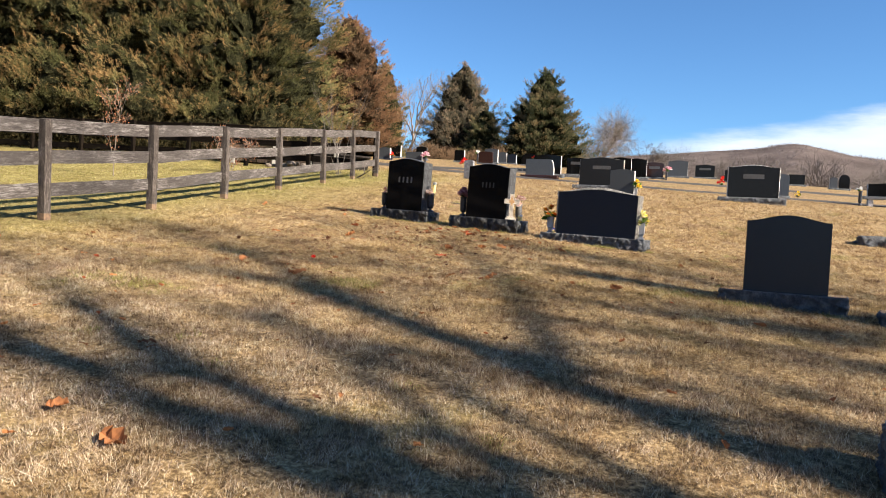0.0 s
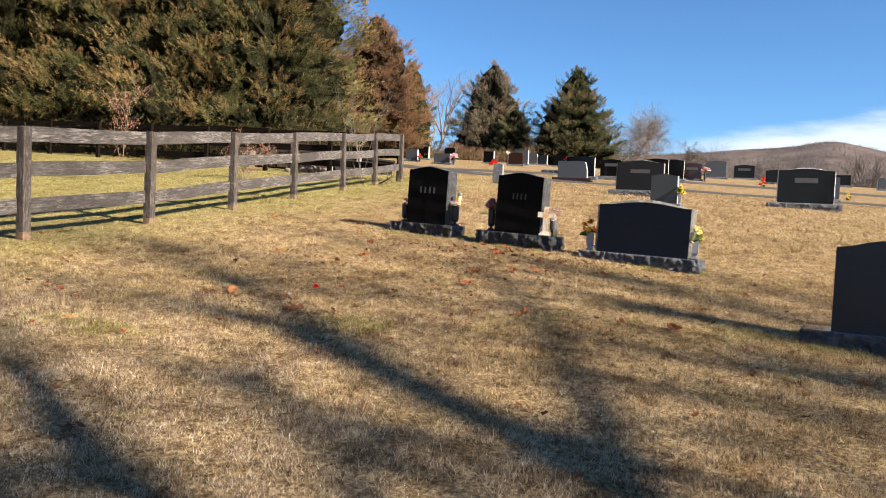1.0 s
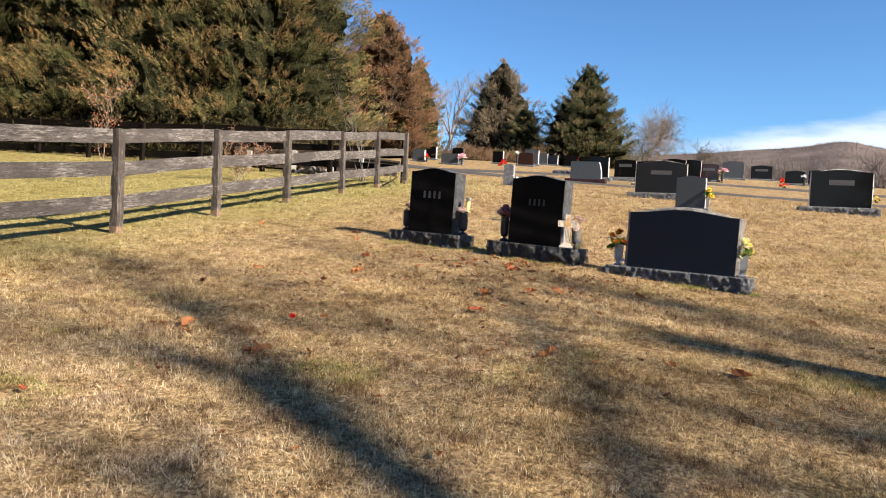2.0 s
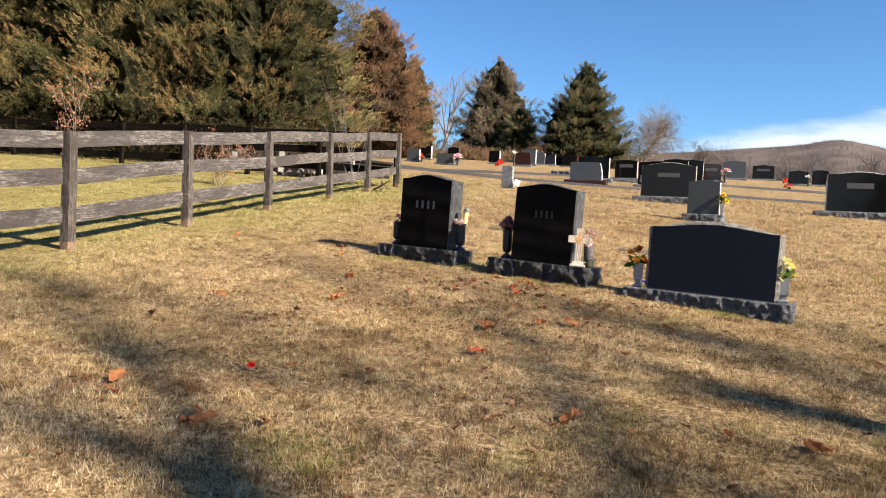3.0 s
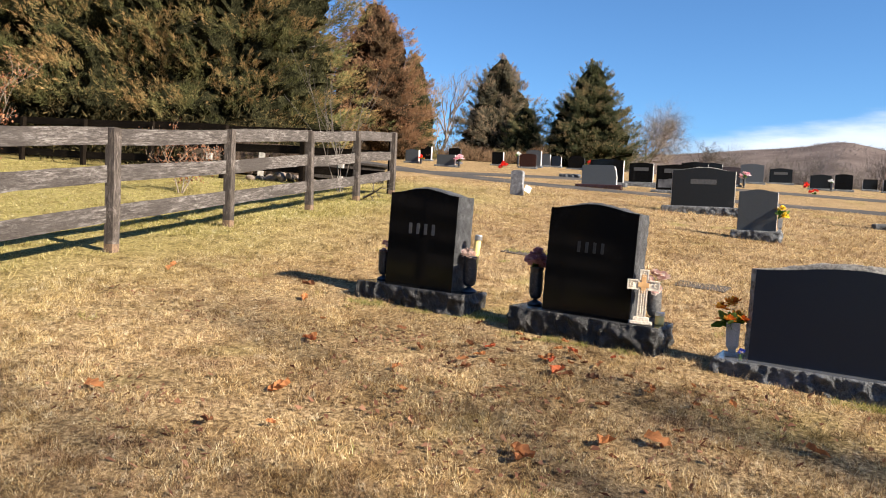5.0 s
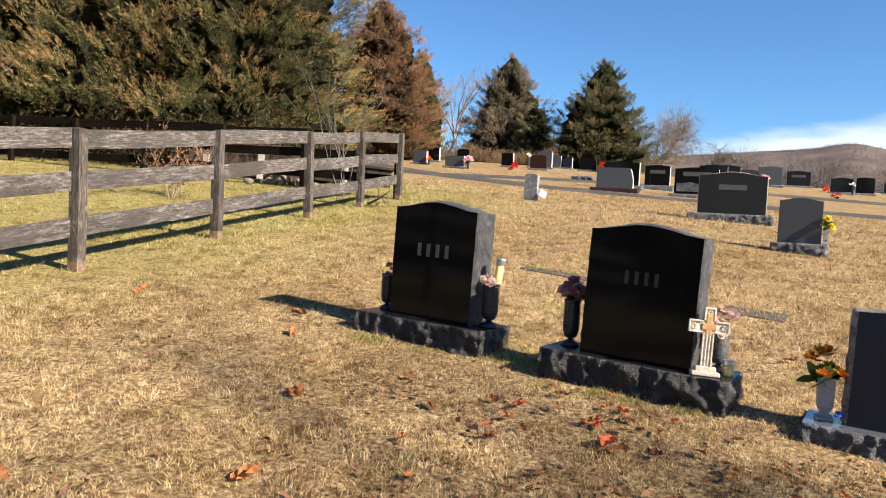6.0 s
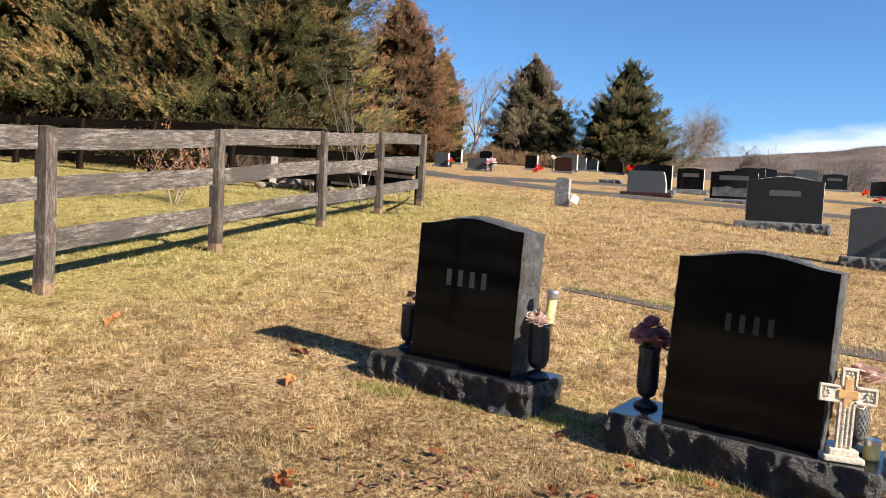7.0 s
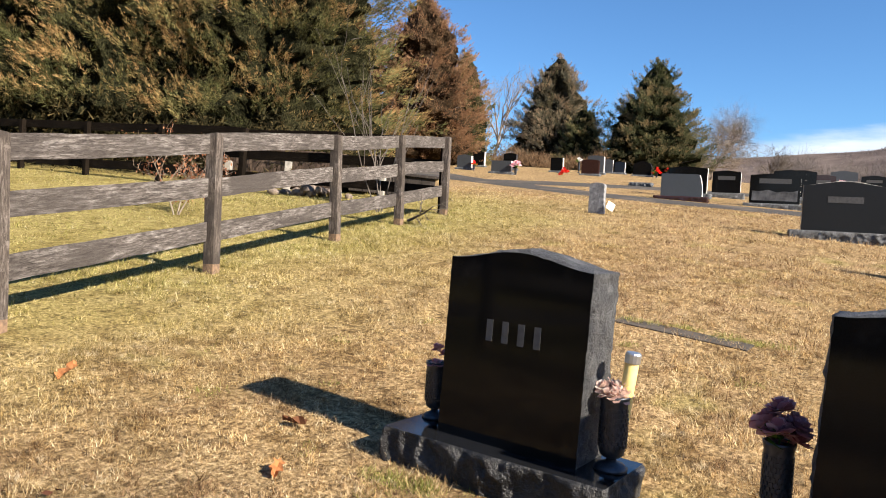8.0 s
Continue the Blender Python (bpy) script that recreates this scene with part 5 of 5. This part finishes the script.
vase_with("first", -0.43, 0.27, 0.255, 0.054, "tall dark bronze vase with fretwork on the black base", "purple", 0.065, 60, 3, "faded mauve flower in the dark vase", heads=3, tall=1.1)
vase_with("first", 0.43, 0.23, 0.29, 0.064, "wide dark bronze vase with fretwork on the black base", "cream", 0.076, 200, 4, "faded pink and cream flowers filling the vase", heads=9, tall=0.6)
cx, cy, cz = on_base("first", 0.455, 0.245)
cst = empty("solar_candle", pose(cx, cy, cz + 0.18, 0, 6, 0), "pale yellow memorial candle stick with a silver cap", "candle")
part("wax", lathe([(0.026, 0), (0.027, 0.02), (0.027, 0.235), (0.024, 0.24)], 14), CANDLE, cst, smooth=True)
part("cap", lathe([(0.030, 0.241), (0.031, 0.245), (0.031, 0.275), (0.027, 0.282)], 14), CAP, cst)
vase_with("second", -0.445, 0.24, 0.285, 0.057, "tall dark bronze vase with fretwork on the black base", "purple", 0.105, 460, 5, "bunch of dusky mauve roses in the dark vase", drop=0.0, leaves=10, heads=7, tall=0.95)
vase_with("second", 0.43, 0.30, 0.245, 0.056, "metal fretwork vase beside the cross, sun put into its pale colour", "cream", 0.085, 240, 6, "bunch of pale pink and cream flowers", SUNLIT_METAL, heads=8, tall=1.2)


def stone_cross(x, y, z):
    c = empty("ornate_cross", pose(x, y, z, -3, 2, 12) @ Matrix.Diagonal((0.88, 1.0, 1.04, 1)), "cream resin cross with ornate flared arms on the black base", "cross")
    bm = bmesh.new()
    box(bm, -0.030, 0.030, -0.008, 0.008, 0.045, 0.35, 0.004)
    box(bm, -0.115, 0.115, -0.0075, 0.0075, 0.228, 0.282, 0.004)
    part("shaft", bm, RESIN, c)
    # raised rims with small scrolls at the ends
    bm = bmesh.new()
    for x0, x1, z0, z1 in ((-0.034, -0.024, 0.045, 0.222), (0.024, 0.034, 0.045, 0.222), (-0.034, -0.024, 0.288, 0.35), (0.024, 0.034, 0.288, 0.35), (-0.034, 0.034, 0.347, 0.357),
                           (-0.120, -0.036, 0.222, 0.231), (-0.120, -0.036, 0.279, 0.288), (0.036, 0.120, 0.222, 0.231), (0.036, 0.120, 0.279, 0.288), (-0.122, -0.112, 0.224, 0.286), (0.112, 0.122, 0.224, 0.286)):
        box(bm, x0, x1, -0.015, 0.009, z0, z1, 0.002)
    part("rim", bm, RESIN, c)
    bm = bmesh.new()
    for i in range(15):
        for sx in (-1, 1):
            bmesh.ops.create_icosphere(bm, subdivisions=1, radius=0.0075, matrix=Matrix.Translation((0.009 * sx, -0.009, 0.055 + 0.0112 * i + (0.005 if sx > 0 else 0))))
    for px, pz in ((-0.09, 0.255), (0.09, 0.255), (0, 0.325)):
        for q in range(6):
            bmesh.ops.create_icosphere(bm, subdivisions=1, radius=0.0065, matrix=Matrix.Translation((px + 0.013 * math.cos(q * 1.047), -0.009, pz + 0.013 * math.sin(q * 1.047))))
    tagged(part("carving", bm, RESIN, c), kind="stuff")
    bm = box(bmesh.new(), -0.018, 0.018, -0.013, 0.0, 0.20, 0.325, 0.003)
    part("inlay", box(bm, -0.042, 0.042, -0.0135, 0.0, 0.238, 0.272, 0.003), GOLD, c, "tan centre inlay")
    bm = box(bmesh.new(), -0.085, 0.085, -0.045, 0.045, 0, 0.022, 0.006)
    part("foot", box(bm, -0.062, 0.062, -0.030, 0.030, 0.021, 0.048, 0.006), RESIN, c)


stone_cross(*on_base("second", 0.40, 0.075))
jar = empty("candle_jar", pose(*on_base("second", 0.50, 0.20)), "small yellow votive candle with a metal lid", "candle")
part("jar", lathe([(0.030, 0), (0.032, 0.01), (0.031, 0.06)], 14), CANDLE, jar, smooth=True)
part("lid", lathe([(0.033, 0.061), (0.033, 0.082), (0.028, 0.086)], 14), CAP, jar)
for u, v, colour, leaves, seed, n, heads, label in ((-0.635, 0.16, "orange", 100, 7, 130, 6, "orange silk flowers with green leaves in a granite vase"), (0.63, 0.20, "lemon", 40, 8, 200, 9, "yellow and white silk flowers in a granite vase")):
    x, y, z = on_base("third", u, v)
    block_vase(x, y, z, 0.22, 0.075, "grey granite block vase on the pitched base")
    bouquet(x, y, z + 0.21, colour, 0.118, 0.05, n, seed, label, leaves=leaves, heads=heads, tall=1.1)
x, y, z = on_base("third", -0.57, 0.10)
bouquet(x, y, z + 0.03, "blue", 0.03, 0.035, 40, 12, "crumpled royal blue ribbon bow against the dark granite", heads=3)
zh = ht(-1.77, 17.2) + 0.15
block_vase(-1.44, 17.27, zh, 0.2, 0.06, "grey granite block vase beside the small headstone")
bouquet(-1.42, 17.25, zh + 0.24, "yellow", 0.13, 0.06, 160, 9, "bright yellow silk flowers beside the small headstone", leaves=30, heads=4)
bouquet(1.0, 3.2, ht(1.0, 3.2) + 0.27, "red", 0.05, 0.035, 40, 10, "small red silk flowers on the granite base", leaves=10, heads=3)
# far flowers lying or standing by the hilltop stones
for i, (x, y, up, col, r, label) in enumerate((
        (-17.75, 41.0, 0.25, "red", 0.22, "red silk flowers beside a far headstone"), (-15.1, 39.6, 0.3, "pink", 0.30, "pink and white silk flowers beside a far headstone"),
        (-18.6, 43, 0.2, "orange", 0.2, "orange silk flowers on a far grave"), (-13.9, 43, 0.02, "red", 0.32, "large red flower spray on a far grave"), (-14.45, 47.5, 0.6, "white", 0.25, "white flowers on a tall stand"),
        (-10.8, 50.0, 0.25, "red", 0.32, "red silk flowers beside a far headstone"), (-7.6, 34, 0.75, "red", 0.15, "red flowers on a saddle above a dark headstone"), (-2.15, 42, 0.45, "pink", 0.26, "pink silk flowers beside a red headstone"),
        (0.75, 47.5, 0.05, "red", 0.24, "red flower spray on a far grave"), (3.45, 33, 0.1, "yellow", 0.16, "small yellow flower cross on a far grave"), (1.75, 45.8, 0.4, "white", 0.2, "white silk flowers by a far headstone"),
        (0.6, 40, 0.03, "red", 0.22, "red flowers lying on a bare mound"), (5.0, 28.95, 0.5, "white", 0.16, "white flowers beside the bench monument"), (-4.5, 33, 0.8, "white", 0.14, "white flowers above a black headstone"))):
    z = ht(x, y)
    if up > 0.08:
        vase(x, y, z, up, 0.07, "plain dark grave vase", ribs=False)
    bouquet(x, y, z + max(0, up - 0.02), col, r, r * 0.45, 50, 20 + i, label, leaves=12, heads=4)


# ---- saplings, shrub and fallen branch by the fence ----
def sapling(x, y, h, seed, label, leaf_n, levels=3, spread_deg=32, low=0.3, stems=1):
    rng = np.random.default_rng(seed)
    s = empty("sapling", pose(x, y, ht(x, y)), label, "sapling", "saplings by the fence")
    ends = []
    for k in range(stems):
        me = branch_tree(seed + k, h * (0.62 if stems == 1 else rng.uniform(0.6, 0.95)), 0.012, spread_deg, levels, 0.35, 3, lean=(rng.normal(0, 0.30), rng.normal(0, 0.30)) if stems > 1 else (0, 0), thin=0.6)
        me.materials.append(BARK if stems > 3 else PALE_BARK)
        part("stem", me, None, s)
        co = np.empty(len(me.vertices) * 3, dtype=np.float32)
        me.vertices.foreach_get("co", co)
        ends.append(co.reshape(-1, 3))
    if leaf_n:
        co = np.concatenate(ends)
        co = co[co[:, 2] > h * low]
        c = co[rng.integers(0, len(co), leaf_n)] + rng.normal(0, 0.03, (leaf_n, 3))
        d = rng.normal(0, 0.5, (leaf_n, 3)) + (0, 0, -0.7)
        d /= np.linalg.norm(d, axis=1)[:, None]
        w = np.cross(d, rng.normal(0, 1, (leaf_n, 3)))
        w /= np.linalg.norm(w, axis=1)[:, None]
        ln = rng.uniform(0.025, 0.06, (leaf_n, 1))
        part("leaves", soup("leaves", np.stack([c, c + d * ln * 0.5 + w * ln * 0.25, c + d * ln, c + d * ln * 0.5 - w * ln * 0.25], 1).reshape(-1, 3), 4, DEAD_LEAF), None, s, "curled rust-brown dead leaves")
    return s


sapling(-11.9, 12.6, 2.3, 81, "slender young tree with clinging rust-brown leaves", 520, spread_deg=22, low=0.12)
sapling(-11.06, 15.5, 1.05, 82, "low young tree with clinging rust-brown leaves", 900, spread_deg=56, low=0.2, stems=3)
sapling(-9.35, 18.05, 2.5, 83, "clump of tall bare shoots behind the fence", 0, 1, 24, stems=5)
fb = branch_tree(91, 0.6, 0.022, 45, 2, 0.3, 3, lean=(0.2, 0.1))
fb.materials.append(BARK)
o = part("fallen_branch", fb, None)
o.matrix_world = pose(-8.35, 17.25, ht(-8.35, 17.25) + 0.06, 78, 0, 60)
tagged(o, "dark fallen branch lying at the foot of the fence", "branch")


# ---- fallen leaves ----
def oak_leaf(seed):
    rng = random.Random(seed)
    bm = bmesh.new()
    mid = [bm.verts.new((0.11 * f - 0.055, 0, 0.012 * math.sin(f * 3 + seed))) for f in (0, 0.2, 0.4, 0.6, 0.8, 1)]
    for side in (-1, 1):
        edge = [bm.verts.new((0.11 * f - 0.055 + rng.uniform(-0.004, 0.004), side * w * rng.uniform(0.85, 1.15), 0.022 * rng.uniform(0.2, 1.2))) for f, w in ((0.08, 0.008), (0.24, 0.030), (0.38, 0.016), (0.62, 0.036), (0.76, 0.016), (0.95, 0.014))]
        for i in range(5):
            f = (mid[i], mid[i + 1], edge[i + 1], edge[i])
            bm.faces.new(f if side > 0 else f[::-1])
    me = bpy.data.meshes.new("leaf")
    bm.to_mesh(me)
    bm.free()
    me.materials.append(OAK)
    return me


LEAVES = [oak_leaf(s) for s in range(5)]
lrng = random.Random(12)
big = [(-4.5, 9.22), (-4.13, 8.33), (-4.92, 7.86), (-4.15, 7.78), (-4.97, 7.15), (-2.84, 9.36), (-2.75, 8.14), (-2.22, 8.65), (-2.44, 8.53), (-2.61, 7.52), (-1.51, 8.91), (-5.38, 10.59), (-2.05, 11.48), (-3.98, 5.8),
       (-3.4, 5.69), (-3.34, 5.74), (-3.09, 5.87), (-1.78, 6.67), (-2.12, 6.45), (-2.90, 9.42), (-4.53, 9.26), (-2.76, 8.2), (-4.12, 5.98), (-3.44, 5.8), (-2.58, 2.28), (-2.09, 2.1), (-2.92, 3.23), (0.6, 6.14), (-0.62, 6.9), (-6.78, 10.5), (-5.15, 10.18)]
spots = [(x, y, lrng.uniform(0.85, 1.35)) for x, y in big]
while len(spots) < 150:
    x, y = lrng.uniform(-7.2, 1.8), lrng.uniform(1.5, 10.2)
    if abs(x + 2.2) < 2.5 or lrng.random() < 0.45:
        spots.append((x, y, lrng.uniform(0.25, 0.6)))
for i in range(60):
    spots.append((lrng.gauss(-3.1, 0.6), lrng.gauss(9.55, 0.32), lrng.uniform(0.3, 0.8)))
for x, y, s in spots:
    o = new("oak_leaf", LEAVES[lrng.randrange(5)])
    o.matrix_world = pose(x, y, ht(x, y) + 0.028, lrng.uniform(-25, 25), lrng.uniform(-25, 25), lrng.uniform(0, 360)) @ Matrix.Diagonal((s, s, s, 1))
    tagged(o, "curled rust-brown fallen oak leaf on the lawn", "leaf", "fallen leaves")


o = part("fallen_flower", soup("fallen_flower", petals(14, 0.027, 77), 6, FLOWER["red"]), None)
o.matrix_world = pose(-3.62, 6.48, ht(-3.62, 6.48) + 0.035, 20, 10, 0)
tagged(o, "bright red silk flower head blown onto the lawn", "flower")


def leaf_litter():
    """Broken brown leaf scraps, gathered in loose drifts before the near stones."""
    rng = np.random.default_rng(31)
    hearts = np.stack([rng.normal(-3.0, 1.6, 60), rng.normal(8.6, 1.5, 60)], 1)
    p = hearts[rng.integers(0, 60, 1000)] + rng.normal(0, 0.16, (1000, 2))
    p = p[(p[:, 1] < 9.85) & (p[:, 1] > 4.0)]
    n = len(p)
    c = np.stack([p[:, 0], p[:, 1], land(p[:, 0], p[:, 1]) + rng.uniform(0.008, 0.03, n)], 1)
    a = rng.uniform(0, 2 * np.pi, n)
    u = np.stack([np.cos(a), np.sin(a), rng.normal(0, 0.35, n)], 1) * rng.uniform(0.010, 0.028, (n, 1))
    v = np.stack([-np.sin(a), np.cos(a), rng.normal(0, 0.45, n)], 1) * rng.uniform(0.006, 0.014, (n, 1))
    up = np.array((0, 0, 1.0)) * rng.uniform(-0.006, 0.012, (n, 1))
    tagged(part("leaf_litter", soup("leaf_litter", np.stack([c - u, c - u * 0.2 + v + up, c + u + up * 0.5, c + u * 0.1 - v + up], 1).reshape(-1, 3), 4, LITTER), None),
           "broken brown leaf scraps caught in the dry grass", "leaves", kind="stuff")


leaf_litter()


# ---- grass ----
def lattice(x, y, cell, seed):
    """Smooth random field, 0 to 1, with bumps about one cell wide."""
    g = np.random.default_rng(seed).random((257, 257))
    u, v = np.asarray(x) / cell % 256, np.asarray(y) / cell % 256
    i, j = u.astype(int), v.astype(int)
    f, h = u - i, v - j
    f, h = f * f * (3 - 2 * f), h * h * (3 - 2 * h)
    return (g[i, j] * (1 - f) + g[i + 1, j] * f) * (1 - h) + (g[i, j + 1] * (1 - f) + g[i + 1, j + 1] * f) * h


def blades(n, x0, x1, y0, y1, tall, wide, seed, per=7, wedge=False):
    """Tufts of upright, tousled blades with worn hollows between them; each blade one sliver."""
    rng = np.random.default_rng(seed)
    m = n // per
    tx, ty = rng.uniform(x0, x1, 3 * m), rng.uniform(y0, y1, 3 * m)
    clump = 0.6 * lattice(tx, ty, 0.075, 5) + 0.4 * lattice(tx, ty, 0.19, 6)
    patch = lattice(tx, ty, 0.8, 7)
    keep = rng.random(3 * m) < np.clip((clump - 0.2) * 2.6, 0.15, 1.0)
    if wedge:
        keep &= (tx > -0.9 - 1.17 * ty) & (tx < 0.7 + 0.21 * ty)
    tx, ty, clump, patch = (v[keep][:m] for v in (tx, ty, clump, patch))
    m = len(tx)
    th = (0.40 + 1.1 * clump) * tall * rng.lognormal(-0.10, 0.22, m) * (0.75 + 0.5 * patch)
    tw, tl = rng.uniform(0, 2 * np.pi, m), rng.uniform(0.0, 0.7, m)
    x, y, h, way, tl = (np.repeat(v, per) for v in (tx, ty, th, tw, tl))
    n = m * per
    a = rng.uniform(0, 2 * np.pi, n)
    off = rng.uniform(0, 1, n) ** 0.7 * tall * 0.9
    bend = rng.uniform(0, 2 * np.pi, n)
    x, y = x + np.cos(a) * off, y + np.sin(a) * off
    h = h * rng.uniform(0.45, 1.15, n)
    lean = rng.uniform(0.1, 1.5, n) + (rng.random(n) < 0.2) * 1.2
    b = np.stack([x, y, land(x, y) - 0.004], 1)
    d = np.stack([np.cos(bend) * lean + tl * np.cos(way), np.sin(bend) * lean + tl * np.sin(way), np.ones(n)], 1)
    d /= np.linalg.norm(d, axis=1)[:, None]
    q = rng.uniform(0, 2 * np.pi, n)
    s = np.stack([np.cos(q), np.sin(q), np.zeros(n)], 1) * (wide * rng.uniform(0.6, 1.4, n))[:, None]
    return np.stack([b - s, b + s, b + d * h[:, None]], 1).reshape(-1, 3)


grass = np.concatenate([blades(600000, -7.2, 2.6, 1.6, 8.0, 0.046, 0.0017, 1, wedge=True), blades(310000, -7.2, 2.8, 8.0, 12.0, 0.046, 0.0018, 5), blades(160000, -9.2, 3.2, 11.9, 17.5, 0.060, 0.0025, 2),
                        blades(110000, -19.0, -7.2, 5.0, 19.5, 0.055, 0.0030, 3), blades(120000, -12, 4.0, 17.3, 28.0, 0.066, 0.0038, 4)])
tagged(part("grass", soup("grass", grass, 3, BLADES), None), "short dry straw-coloured grass with a few green blades", "grass", kind="stuff")
k = Nodes("green_tufts")
TUFT = k.leafy(k.ramp(k.island(), [(0.0, (0.10, 0.12, 0.025)), (0.5, (0.26, 0.27, 0.07)), (0.8, (0.46, 0.42, 0.15)), (1.0, (0.72, 0.58, 0.32))]), 0.3)
trng = random.Random(8)
rows = []
for x0, x1, y in ((-4.85, -3.75, 10.42), (-3.5, -2.3, 10.16), (-2.0, -0.5, 9.88), (-3.85, -3.5, 10.5), (0.3, 1.35, 7.0), (-4.5, -3.6, 13.66), (-3.9, -3.4, 13.55)):
    for i in range(9):
        x = trng.uniform(x0, x1)
        rows.append(blades(trng.randrange(60, 240), x - 0.07, x + 0.07, y - 0.09, y + 0.01, 0.045, 0.0020, 100 + len(rows)))
for x, y, n in ((-2.8, 5.7, 1500), (-3.97, 4.55, 1300), (-4.45, 4.6, 700), (-0.1, 7.1, 900)):
    rows.append(blades(n, x - 0.24, x + 0.24, y - 0.16, y + 0.16, 0.05, 0.0018, 100 + len(rows)))
for i in range(70):
    x, y = trng.uniform(-6.5, 1.5), trng.uniform(2.2, 13.0)
    rows.append(blades(trng.randrange(40, 140), x - 0.08, x + 0.08, y - 0.08, y + 0.08, 0.042, 0.0020, 100 + len(rows)))
tufts = np.concatenate(rows)
tagged(part("grass_tufts", soup("grass_tufts", tufts, 3, TUFT), None), "longer green grass tufts scattered at the headstones and in the lawn", "grass", kind="stuff")
